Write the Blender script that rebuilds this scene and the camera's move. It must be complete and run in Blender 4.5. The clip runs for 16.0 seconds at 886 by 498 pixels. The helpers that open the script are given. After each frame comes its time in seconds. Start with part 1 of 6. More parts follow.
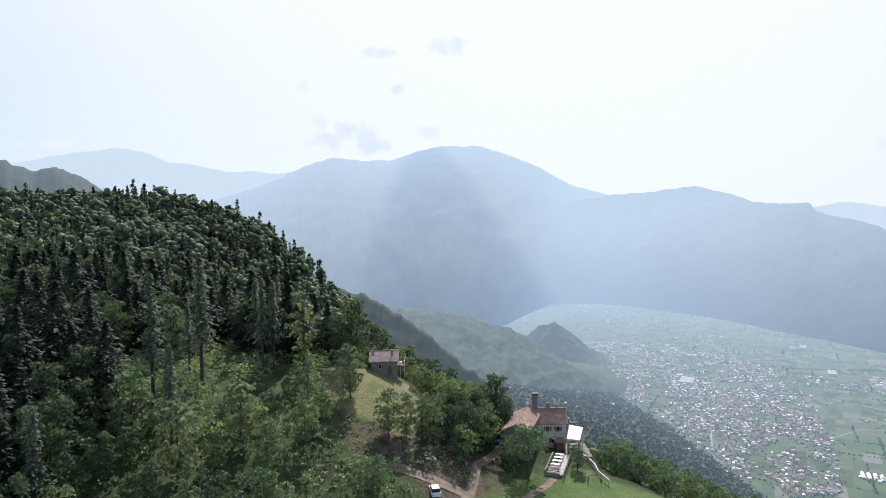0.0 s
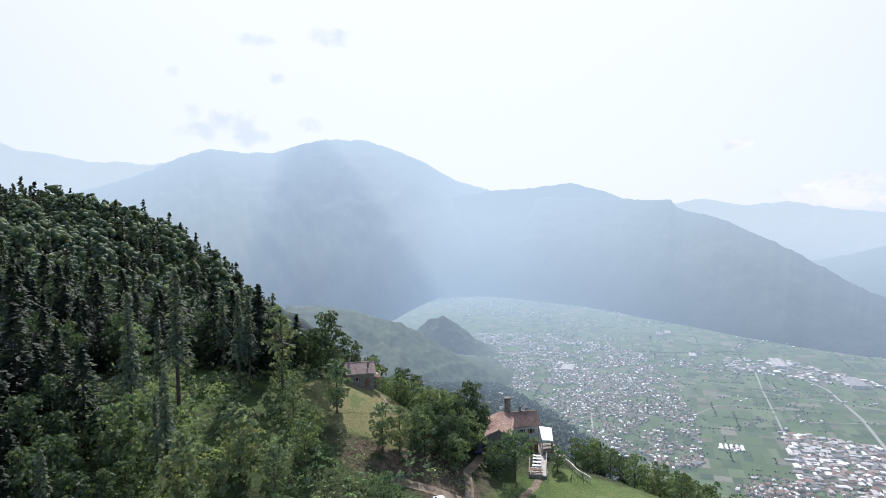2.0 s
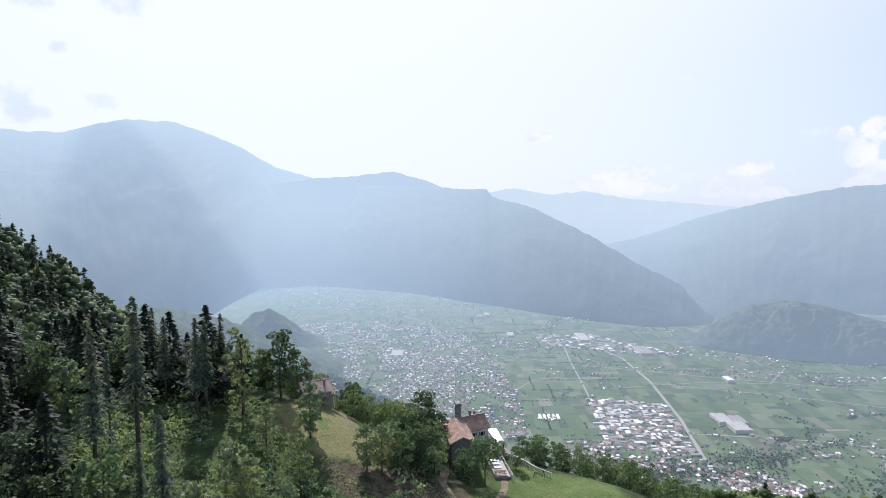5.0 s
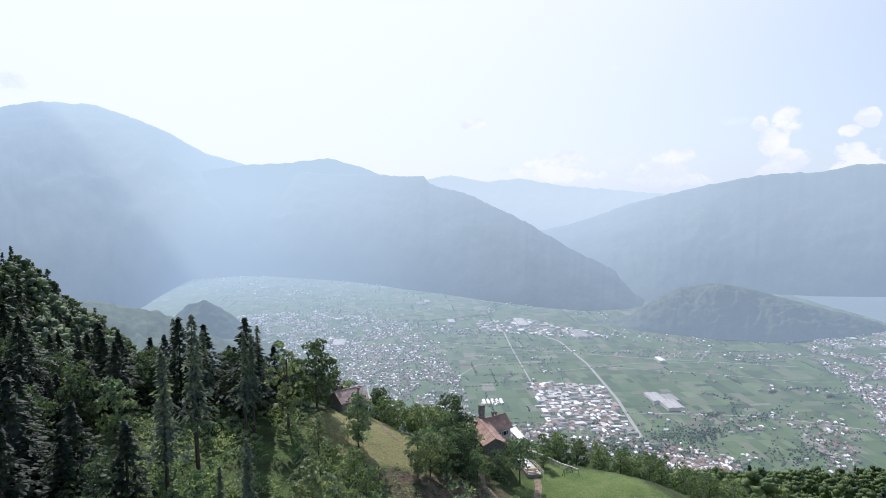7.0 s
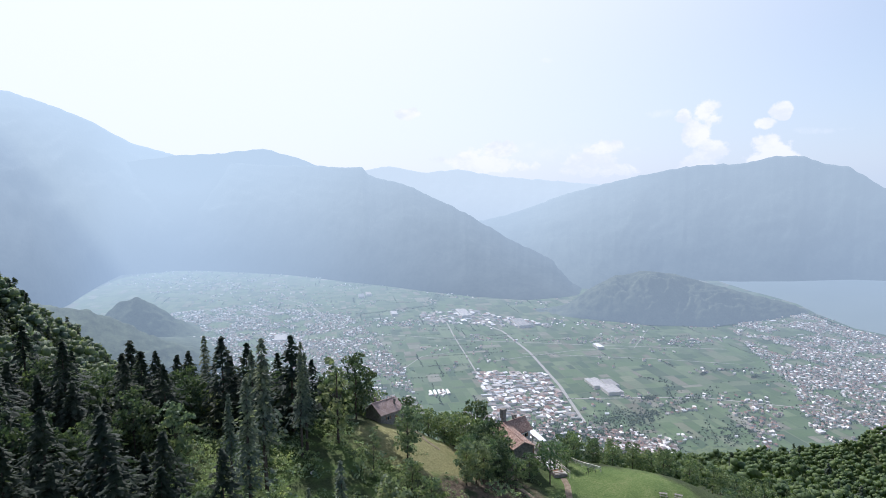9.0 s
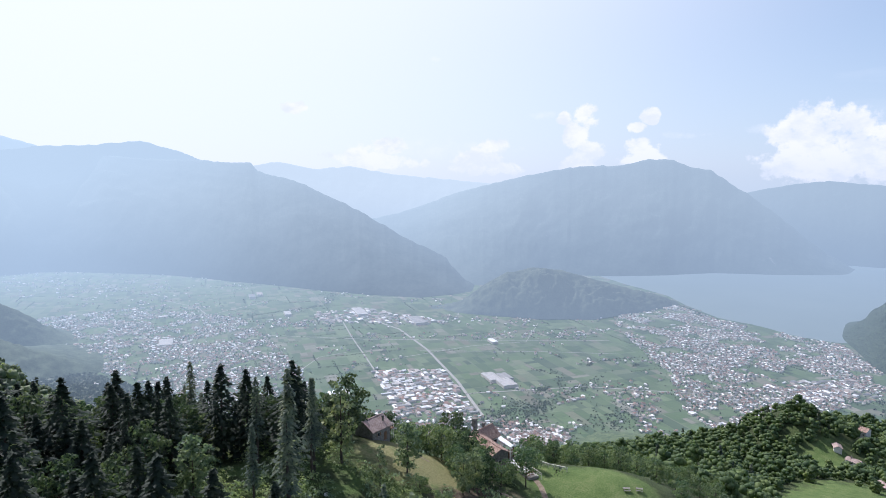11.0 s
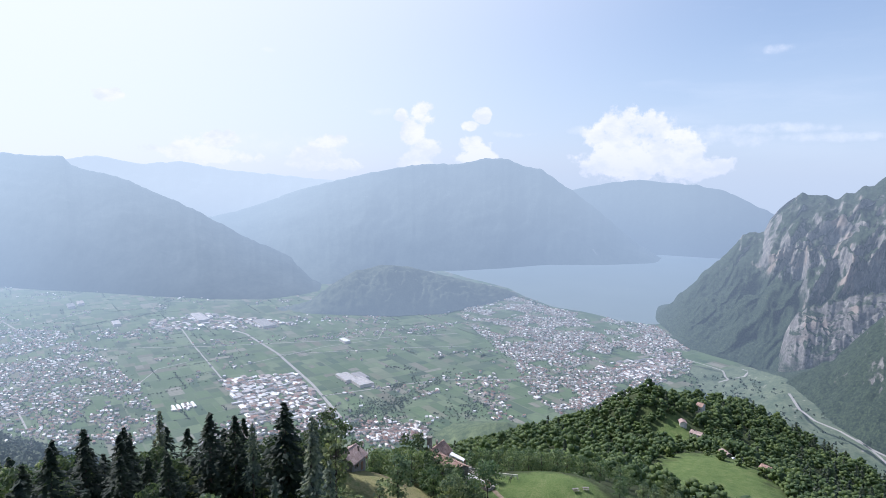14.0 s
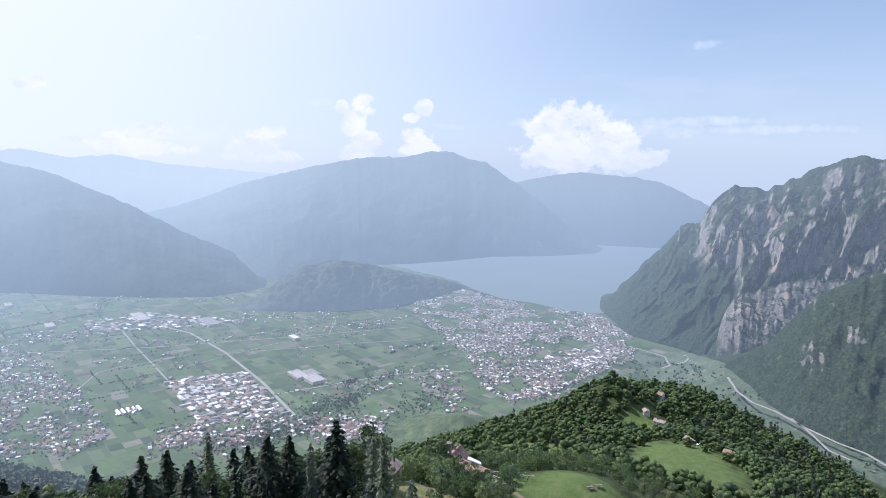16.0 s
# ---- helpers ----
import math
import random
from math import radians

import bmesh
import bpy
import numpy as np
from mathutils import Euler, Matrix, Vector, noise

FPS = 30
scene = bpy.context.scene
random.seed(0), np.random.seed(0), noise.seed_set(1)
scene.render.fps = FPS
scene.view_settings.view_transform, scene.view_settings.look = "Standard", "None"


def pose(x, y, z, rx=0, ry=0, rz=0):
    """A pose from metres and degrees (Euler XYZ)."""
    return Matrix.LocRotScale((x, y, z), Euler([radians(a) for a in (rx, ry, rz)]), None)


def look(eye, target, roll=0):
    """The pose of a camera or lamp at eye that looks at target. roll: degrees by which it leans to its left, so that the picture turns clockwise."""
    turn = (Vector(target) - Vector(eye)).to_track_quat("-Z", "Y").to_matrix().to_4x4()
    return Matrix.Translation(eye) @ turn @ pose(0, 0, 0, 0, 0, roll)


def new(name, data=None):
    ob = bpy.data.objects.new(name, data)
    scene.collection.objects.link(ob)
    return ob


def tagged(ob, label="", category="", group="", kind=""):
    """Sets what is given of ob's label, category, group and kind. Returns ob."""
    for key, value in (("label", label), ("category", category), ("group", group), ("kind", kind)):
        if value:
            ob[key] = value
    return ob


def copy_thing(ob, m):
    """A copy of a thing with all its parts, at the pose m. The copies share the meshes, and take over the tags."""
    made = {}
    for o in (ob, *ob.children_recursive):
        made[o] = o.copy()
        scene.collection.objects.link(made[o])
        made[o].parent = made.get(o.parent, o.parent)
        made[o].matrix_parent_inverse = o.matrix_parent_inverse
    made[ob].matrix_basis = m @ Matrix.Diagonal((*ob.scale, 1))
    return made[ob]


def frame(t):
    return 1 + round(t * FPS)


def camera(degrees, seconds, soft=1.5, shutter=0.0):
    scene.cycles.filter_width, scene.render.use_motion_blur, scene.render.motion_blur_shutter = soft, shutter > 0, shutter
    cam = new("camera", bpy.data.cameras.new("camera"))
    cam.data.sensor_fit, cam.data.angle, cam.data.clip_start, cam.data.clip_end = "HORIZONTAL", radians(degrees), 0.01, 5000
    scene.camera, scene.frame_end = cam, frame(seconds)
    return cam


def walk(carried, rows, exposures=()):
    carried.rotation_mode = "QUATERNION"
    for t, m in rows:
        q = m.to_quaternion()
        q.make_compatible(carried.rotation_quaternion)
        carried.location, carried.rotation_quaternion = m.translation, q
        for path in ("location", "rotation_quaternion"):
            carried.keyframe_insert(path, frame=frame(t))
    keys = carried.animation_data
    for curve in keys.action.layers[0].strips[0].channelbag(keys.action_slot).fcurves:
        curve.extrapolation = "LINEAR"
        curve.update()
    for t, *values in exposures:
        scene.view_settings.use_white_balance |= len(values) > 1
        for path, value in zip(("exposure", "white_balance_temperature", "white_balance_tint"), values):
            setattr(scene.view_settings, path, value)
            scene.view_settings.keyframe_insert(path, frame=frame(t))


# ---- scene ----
cam = camera(70.17, 16.0, 0.65)
PATH = [
    (0, (0.00, 0.00, 0.00), (-0.054, 99.897, -4.537), -0.71),
    (0.5, (-5.12, -0.70, 1.17), (-1.217, 99.107, -3.609), -0.69),
    (1, (-10.40, -0.77, 2.21), (-2.187, 98.763, -2.880), -0.69),
    (1.5, (-15.57, -0.42, 3.00), (-2.602, 98.598, -2.296), -0.68),
    (2, (-20.92, 0.17, 4.14), (-2.710, 98.333, -1.508), -0.59),
    (2.5, (-25.82, 1.04, 5.04), (-2.690, 98.147, -0.855), -0.55),
    (3, (-31.10, 2.11, 6.12), (-2.984, 97.879, -0.066), -0.52),
    (3.5, (-35.83, 3.50, 7.10), (-3.169, 97.782, 0.541), -0.48),
    (4, (-40.93, 5.50, 8.09), (-3.354, 97.906, 1.064), -0.43),
    (4.5, (-45.50, 7.44, 9.01), (-3.852, 98.052, 1.591), -0.43),
    (7, (-69.86, 18.41, 15.09), (-16.026, 102.076, 5.008), -0.40),
    (7.5, (-74.69, 20.66, 16.31), (-19.373, 103.299, 5.789), -0.53),
    (8, (-79.66, 23.30, 17.79), (-22.834, 104.837, 6.722), -0.45),
    (8.5, (-84.51, 25.63, 19.27), (-25.385, 105.470, 7.850), -0.49),
    (11, (-110.23, 38.22, 27.74), (-35.796, 103.875, 15.556), 0.46),
    (11.5, (-114.60, 41.42, 29.07), (-37.123, 103.468, 16.895), 0.59),
    (12, (-118.24, 45.26, 30.57), (-37.919, 103.569, 18.383), 0.70),
    (12.5, (-121.83, 48.92, 32.01), (-39.184, 103.869, 19.803), 0.80),
    (13, (-125.68, 52.89, 33.87), (-40.735, 104.207, 21.576), 0.87),
    (13.5, (-128.52, 56.78, 35.09), (-41.720, 104.877, 22.710), 0.98),
    (14, (-131.05, 61.31, 36.15), (-42.579, 106.206, 23.640), 1.01),
    (14.5, (-133.78, 65.47, 37.25), (-44.158, 107.980, 24.542), 1.00),
    (15, (-136.10, 70.02, 38.23), (-45.494, 110.295, 25.253), 0.97),
    (15.5, (-138.96, 74.28, 39.64), (-47.525, 112.547, 26.397), 0.93),
    (16, (-143.67, 78.97, 42.03), (-51.616, 115.612, 28.442), 0.91),
]
walk(cam, [(t, look(eye, target, roll)) for t, eye, target, roll in PATH], [(0, 0.0, 6300, 15), (8, 0.0, 6150, 16), (16, 0.0, 5950, 18)])

# ---- world and sun ----
SUN_AZ, SUN_EL = 11.0, 47.0      # degrees clockwise from +y, degrees up
# cloud banks: azimuth, height, half width, half height, in degrees
CLOUDS = ((79.0, 0.7, 4.2, 1.7), (83.6, 0.9, 3.4, 1.5), (81.0, 1.8, 3.8, 1.6), (60.6, 0.9, 1.8, 1.0), (66.2, 1.0, 2.4, 0.9), (52.4, 0.4, 3.2, 0.8), (43.0, 0.8, 4.0, 0.7), (78.8, 4.1, 2.2, 1.7), (77.2, 2.9, 2.2, 1.5), (80.8, 4.0, 2.4, 1.3), (79.6, 2.0, 3.4, 1.8), (82.6, 2.4, 2.4, 1.6), (76.4, 1.0, 2.2, 1.0), (85.6, 0.6, 2.6, 0.9),
          (61.0, 4.8, 1.3, 1.1), (60.2, 3.2, 1.2, 1.5), (59.2, 4.7, 0.8, 0.6), (61.4, 1.8, 1.7, 1.0), (66.3, 4.8, 0.9, 0.7), (65.3, 3.9, 0.9, 0.5), (66.0, 2.2, 1.7, 0.9),
          (53.2, 2.4, 1.4, 0.9), (51.8, 1.2, 2.6, 0.9), (43.4, 2.2, 2.2, 0.8), (41.0, 1.2, 3.2, 0.8), (35.3, 5.4, 1.2, 0.6))
THIN_CLOUDS = ((89.5, 3.7, 6.5, 0.5), (95.0, 3.0, 6.5, 0.45), (86.5, 3.0, 4.0, 0.8), (69.0, 3.2, 2.6, 0.4), (57.6, 5.0, 1.6, 0.4), (90.3, 9.7, 1.3, 0.42), (48.0, 9.7, 0.8, 0.25),
               (75.5, 3.6, 1.6, 0.5), (47.0, 2.0, 9.0, 1.0), (-30.9, 6.2, 4.0, 0.5))
GREY_CLOUDS = ((1, 15.1, 2.0, 0.9), (-7.7, 7.7, 2.2, 1.2), (-10.4, 7.0, 2.0, 0.9), (-6.4, 6.7, 1.7, 0.8), (-1.3, 7.7, 1.1, 0.8), (-12.1, 11.7, 0.8, 0.6), (-3.9, 11.6, 0.7, 0.5), (-5.6, 14.4, 1.6, 0.6), (-10.8, 8.6, 0.7, 0.8))
_az, _el = radians(SUN_AZ), radians(SUN_EL)
SUN_WAY = Vector((math.sin(_az) * math.cos(_el), math.cos(_az) * math.cos(_el), math.sin(_el)))
world = bpy.data.worlds.new("sky")
scene.world = world
world.use_nodes = True


def build_sky(nt):
    n, ln = nt.nodes, nt.links
    n.clear()
    out = n.new("ShaderNodeOutputWorld")
    back = n.new("ShaderNodeBackground")
    back.inputs["Strength"].default_value = 0.14
    sky = n.new("ShaderNodeTexSky")
    sky.sky_type, sky.sun_disc = "NISHITA", False
    sky.sun_elevation, sky.sun_rotation = radians(SUN_EL), radians(SUN_AZ)
    sky.altitude, sky.air_density, sky.dust_density, sky.ozone_density = 600, 1.0, 0.7, 1.2
    tc = n.new("ShaderNodeTexCoord")
    sep = n.new("ShaderNodeSeparateXYZ")
    ln.new(tc.outputs["Generated"], sep.inputs[0])

    def noise_tex(scale, detail, stretch, rough=0.55):
        mp = n.new("ShaderNodeMapping")
        mp.inputs["Scale"].default_value = stretch
        ln.new(tc.outputs["Generated"], mp.inputs[0])
        t = n.new("ShaderNodeTexNoise")
        t.inputs["Scale"].default_value, t.inputs["Detail"].default_value = scale, detail
        t.inputs["Roughness"].default_value = rough
        ln.new(mp.outputs[0], t.inputs["Vector"])
        return t.outputs["Fac"]

    def ramp(src, a, b, lo=0.0, hi=1.0):
        r = n.new("ShaderNodeMapRange")
        r.interpolation_type = "SMOOTHSTEP"
        for k, v in zip(("From Min", "From Max", "To Min", "To Max"), (a, b, lo, hi)):
            r.inputs[k].default_value = v
        ln.new(src, r.inputs["Value"])
        return r.outputs["Result"]

    def mul(a, b, op="MULTIPLY"):
        m = n.new("ShaderNodeMath")
        m.operation = op
        for i, v in enumerate((a, b)):
            if isinstance(v, (int, float)):
                m.inputs[i].default_value = v
            else:
                ln.new(v, m.inputs[i])
        return m.outputs[0]

    # heaped clouds low over the ridges, thin veils higher up, a bright milky sky round the sun
    edge = mul(mul(noise_tex(34.0, 9, (1, 1, 1.1), 0.60), 0.5, "SUBTRACT"), 4.2)
    bulk = mul(mul(noise_tex(13.0, 4, (1, 1, 1.1), 0.5), 0.5, "SUBTRACT"), 1.6)
    ragged = mul(edge, bulk, "ADD")
    az = mul(sep.outputs["X"], sep.outputs["Y"], "ARCTAN2")

    def clouds(rows):
        total = None
        for a, e, wd, ht in rows:
            u = mul(mul(az, radians(a), "SUBTRACT"), 1 / radians(wd))
            v = mul(mul(sep.outputs["Z"], radians(e), "SUBTRACT"), 1 / radians(ht))
            d = mul(mul(u, u), mul(v, v), "ADD")
            m = mul(mul(ragged, 1.0, "ADD"), d, "SUBTRACT")
            total = m if total is None else mul(total, m, "MAXIMUM")
        return total
    heaps = mul(ramp(clouds(CLOUDS), -0.1, 0.6, 0.0, 0.97), ramp(sep.outputs["Z"], -0.01, 0.06, 0.62, 1.0))
    thin_part = ramp(clouds(THIN_CLOUDS), 0.0, 1.8, 0.0, 0.5)
    grey = ramp(clouds(GREY_CLOUDS), -0.2, 1.5, 0.0, 0.8)
    veil = mul(ramp(noise_tex(3.2, 7, (1, 1, 5.0), 0.6), 0.45, 0.75), ramp(sep.outputs["Z"], 0.0, 0.06))
    veil = mul(veil, ramp(sep.outputs["X"], 0.2, 0.95, 0.7, 0.15))
    dot = n.new("ShaderNodeVectorMath")
    dot.operation = "DOT_PRODUCT"
    dot.inputs[1].default_value = SUN_WAY
    ln.new(tc.outputs["Generated"], dot.inputs[0])
    milk = mul(ramp(dot.outputs["Value"], 0.25, 0.88, 0.0, 0.97), ramp(sep.outputs["Z"], 0.34, 0.72, 1.0, 0.3))
    low = ramp(sep.outputs["Z"], -0.02, 0.25, 0.72, 0.0)

    def blend(fac, under, colour):
        mix = n.new("ShaderNodeMix")
        mix.data_type = "RGBA"
        ln.new(fac, mix.inputs[0])
        ln.new(under, mix.inputs[6])
        mix.inputs[7].default_value = (*colour, 1)
        return mix.outputs[2]
    col = blend(ramp(sep.outputs["Z"], 0.30, 0.65, 0.5, 0.0), sky.outputs[0], (3.2, 4.15, 5.25))
    col = blend(low, col, (4.35, 5.3, 6.4))
    col = blend(mul(milk, veil, "MAXIMUM"), col, (6.9, 7.3, 7.6))
    col = blend(grey, col, (5.2, 5.9, 6.6))
    col = blend(thin_part, col, (6.6, 6.95, 7.3))
    mix = n.new("ShaderNodeMix")
    mix.data_type = "RGBA"
    ln.new(heaps, mix.inputs[0])
    ln.new(col, mix.inputs[6])
    base = n.new("ShaderNodeRGB")
    base.outputs[0].default_value = (7.0, 7.15, 7.4, 1)
    ln.new(blend(ramp(noise_tex(17.0, 7, (1, 1, 1.6), 0.62), 0.40, 0.62, 0.0, 0.8), base.outputs[0], (5.6, 6.1, 6.8)), mix.inputs[7])
    ln.new(mix.outputs[2], back.inputs[0])
    ln.new(back.outputs[0], out.inputs[0])


build_sky(world.node_tree)
sun = new("sun", bpy.data.lights.new("sun", "SUN"))
sun.data.energy, sun.data.angle, sun.data.color = 5.0, radians(0.53), (1.0, 0.97, 0.92)
sun.matrix_world = look(SUN_WAY * 3000, (0, 0, 0))

# ---- materials ----
class Mat:
    """Builds a node material step by step."""

    def __init__(self, name):
        self.m = bpy.data.materials.new(name)
        self.m.use_nodes = True
        self.n, self.ln = self.m.node_tree.nodes, self.m.node_tree.links
        self.b = self.n["Principled BSDF"]
        self.tc = self.n.new("ShaderNodeTexCoord")
        self.b.inputs["Specular IOR Level"].default_value = 0.25

    def put(self, sock, v):
        if isinstance(v, (int, float, tuple)):
            if isinstance(v, tuple) and len(v) == 3 and sock.type == "RGBA":
                v = (*v, 1)
            sock.default_value = v
        else:
            self.ln.new(v, sock)

    def noise(self, scale, detail=4, rough=0.55, stretch=(1, 1, 1), coord="Object", dist=0.0):
        mp = self.n.new("ShaderNodeMapping")
        mp.inputs["Scale"].default_value = stretch
        self.ln.new(self.tc.outputs[coord], mp.inputs[0])
        t = self.n.new("ShaderNodeTexNoise")
        t.inputs["Scale"].default_value, t.inputs["Detail"].default_value = scale, detail
        t.inputs["Roughness"].default_value, t.inputs["Distortion"].default_value = rough, dist
        self.ln.new(mp.outputs[0], t.inputs["Vector"])
        return t.outputs["Fac"]

    def voronoi(self, scale, out="Color", stretch=(1, 1, 1)):
        mp = self.n.new("ShaderNodeMapping")
        mp.inputs["Scale"].default_value = stretch
        self.ln.new(self.tc.outputs["Object"], mp.inputs[0])
        t = self.n.new("ShaderNodeTexVoronoi")
        t.inputs["Scale"].default_value = scale
        self.ln.new(mp.outputs[0], t.inputs["Vector"])
        return t.outputs[out]

    def step(self, src, a, b, lo=0.0, hi=1.0):
        r = self.n.new("ShaderNodeMapRange")
        r.interpolation_type = "SMOOTHSTEP"
        for k, v in zip(("From Min", "From Max", "To Min", "To Max"), (a, b, lo, hi)):
            r.inputs[k].default_value = v
        self.ln.new(src, r.inputs["Value"])
        return r.outputs["Result"]

    def math(self, op, a, b=0.0):
        m = self.n.new("ShaderNodeMath")
        m.operation = op
        self.put(m.inputs[0], a)
        self.put(m.inputs[1], b)
        return m.outputs[0]

    def mix(self, fac, a, b, blend="MIX"):
        x = self.n.new("ShaderNodeMix")
        x.data_type, x.blend_type = "RGBA", blend
        self.put(x.inputs[0], fac)
        self.put(x.inputs[6], a)
        self.put(x.inputs[7], b)
        return x.outputs[2]

    def ramp(self, src, stops):
        r = self.n.new("ShaderNodeValToRGB")
        e = r.color_ramp.elements
        while len(e) < len(stops):
            e.new(0.5)
        for el, (p, c) in zip(e, stops):
            el.position, el.color = p, (*c, 1)
        self.ln.new(src, r.inputs[0])
        return r.outputs[0]

    def random(self):
        return self.n.new("ShaderNodeObjectInfo").outputs["Random"]

    def island(self):
        return self.n.new("ShaderNodeNewGeometry").outputs["Random Per Island"]

    def axis(self, i, coord="Object"):
        s = self.n.new("ShaderNodeSeparateXYZ")
        self.ln.new(self.tc.outputs[coord], s.inputs[0])
        return s.outputs[i]

    def normal_z(self):
        s = self.n.new("ShaderNodeSeparateXYZ")
        self.ln.new(self.n.new("ShaderNodeNewGeometry").outputs["Normal"], s.inputs[0])
        return s.outputs[2]

    def disc(self, x, y, r0, r1, wob=None, sx=1.0, sy=1.0):
        """1 inside an ellipse on the ground round (x, y), 0 outside."""
        mp = self.n.new("ShaderNodeMapping")
        mp.vector_type = "POINT"
        mp.inputs["Location"].default_value = (-x / sx, -y / sy, 0)
        mp.inputs["Scale"].default_value = (1 / sx, 1 / sy, 0)
        self.ln.new(self.tc.outputs["Object"], mp.inputs[0])
        le = self.n.new("ShaderNodeVectorMath")
        le.operation = "LENGTH"
        self.ln.new(mp.outputs[0], le.inputs[0])
        d = le.outputs["Value"]
        if wob is not None:
            d = self.math("ADD", d, wob)
        return self.step(d, r0, r1, 1, 0)

    def bump(self, h, strength=0.4, dist=0.1):
        bp = self.n.new("ShaderNodeBump")
        bp.inputs["Strength"].default_value, bp.inputs["Distance"].default_value = strength, dist
        self.ln.new(h, bp.inputs["Height"])
        self.ln.new(bp.outputs[0], self.b.inputs["Normal"])

    def done(self, color, rough=0.8, metal=0.0):
        self.put(self.b.inputs["Base Color"], color)
        self.put(self.b.inputs["Roughness"], rough)
        self.put(self.b.inputs["Metallic"], metal)
        return self.m


HAZE_REACH, HAZE_POWER = 3700.0, 2.0
# valley haze painted as emission: degrees from +y, colour far off
HAZE_GLOW = ((-40, (0.62, 0.79, 0.94)), (0, (0.70, 0.90, 1.07)), (14, (0.70, 0.90, 1.07)), (26, (0.68, 0.87, 1.03)), (40, (0.575, 0.735, 0.88)), (62, (0.55, 0.70, 0.84)), (82, (0.51, 0.655, 0.79)), (94, (0.42, 0.54, 0.68)), (112, (0.34, 0.44, 0.56)))


def paint_haze(k, share=None, colour=None, shade=None):
    """Paints haze into a material as emission, more of it farther from the origin."""
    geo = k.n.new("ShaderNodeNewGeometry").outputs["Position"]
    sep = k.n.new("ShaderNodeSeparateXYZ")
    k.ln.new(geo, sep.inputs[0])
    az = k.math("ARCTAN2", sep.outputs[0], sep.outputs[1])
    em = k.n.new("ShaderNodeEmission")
    c = colour or k.ramp(k.math("ADD", k.math("MULTIPLY", az, 1 / radians(160)), 0.25), [((a + 40) / 160, col) for a, col in HAZE_GLOW])
    # painted haze is dimmed low over the valley floor
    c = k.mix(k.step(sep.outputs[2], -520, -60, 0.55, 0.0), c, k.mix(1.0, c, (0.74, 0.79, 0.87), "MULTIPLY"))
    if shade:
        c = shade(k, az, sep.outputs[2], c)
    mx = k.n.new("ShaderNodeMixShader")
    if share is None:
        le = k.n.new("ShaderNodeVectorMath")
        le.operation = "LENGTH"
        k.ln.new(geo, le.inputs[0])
        e = k.math("POWER", k.math("MULTIPLY", le.outputs["Value"], 1 / HAZE_REACH), HAZE_POWER)
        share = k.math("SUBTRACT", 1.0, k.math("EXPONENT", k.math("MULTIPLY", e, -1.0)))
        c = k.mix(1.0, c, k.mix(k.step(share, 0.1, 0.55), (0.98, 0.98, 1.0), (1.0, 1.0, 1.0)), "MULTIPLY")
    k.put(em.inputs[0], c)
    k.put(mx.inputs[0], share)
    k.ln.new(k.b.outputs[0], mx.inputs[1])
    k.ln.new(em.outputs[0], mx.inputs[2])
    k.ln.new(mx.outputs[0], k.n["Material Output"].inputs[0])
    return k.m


def paint_cloud_shadow(k, az, z, c):
    """Paints cloud shadow into the great peak's haze: a darker sheaf between brighter ones."""
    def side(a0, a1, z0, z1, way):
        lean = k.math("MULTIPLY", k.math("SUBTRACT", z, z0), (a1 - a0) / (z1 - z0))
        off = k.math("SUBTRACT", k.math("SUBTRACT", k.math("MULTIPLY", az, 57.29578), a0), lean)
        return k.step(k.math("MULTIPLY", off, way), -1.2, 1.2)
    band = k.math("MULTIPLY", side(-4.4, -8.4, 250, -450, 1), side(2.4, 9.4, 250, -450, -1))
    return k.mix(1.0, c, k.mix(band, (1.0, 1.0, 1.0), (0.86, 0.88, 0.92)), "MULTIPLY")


def leaf_material(name, dark, light, glow, spread=0.5, solid=False, far=False):
    """Foliage: each card a shade of its own, each tree a tint of its own, light passing through."""
    k = Mat(name)
    shade = k.mix(k.island(), dark, light)
    tint = k.mix(k.random(), (1 - spread * 0.35, 1 - spread * 0.22, 1 - spread * 0.2), (1 + spread * 0.25, 1 + spread * 0.12, 1.0))
    patch = k.mix(k.step(k.noise(0.16, 3, 0.6), 0.35, 0.65), (0.72, 0.78, 0.85), (1.25, 1.15, 0.95))
    col = k.mix(1.0, k.mix(1.0, shade, tint, "MULTIPLY"), patch, "MULTIPLY")
    if solid:
        grain = k.noise(1.1, 5, 0.7)
        col = k.mix(1.0, col, k.mix(k.step(grain, 0.32, 0.68), (0.80, 0.82, 0.84), (1.18, 1.15, 1.08)), "MULTIPLY")
        k.bump(grain, 0.4, 0.4)
    k.done(col, 0.62)
    # far foliage gets painted haze emission in place of translucency
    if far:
        return paint_haze(k)
    tr = k.n.new("ShaderNodeBsdfTranslucent")
    k.put(tr.inputs[0], k.mix(1.0, col, glow, "MULTIPLY"))
    mx = k.n.new("ShaderNodeMixShader")
    mx.inputs[0].default_value = 0.34 if solid else 0.36
    k.ln.new(k.b.outputs[0], mx.inputs[1])
    k.ln.new(tr.outputs[0], mx.inputs[2])
    k.ln.new(mx.outputs[0], k.n["Material Output"].inputs[0])
    return k.m


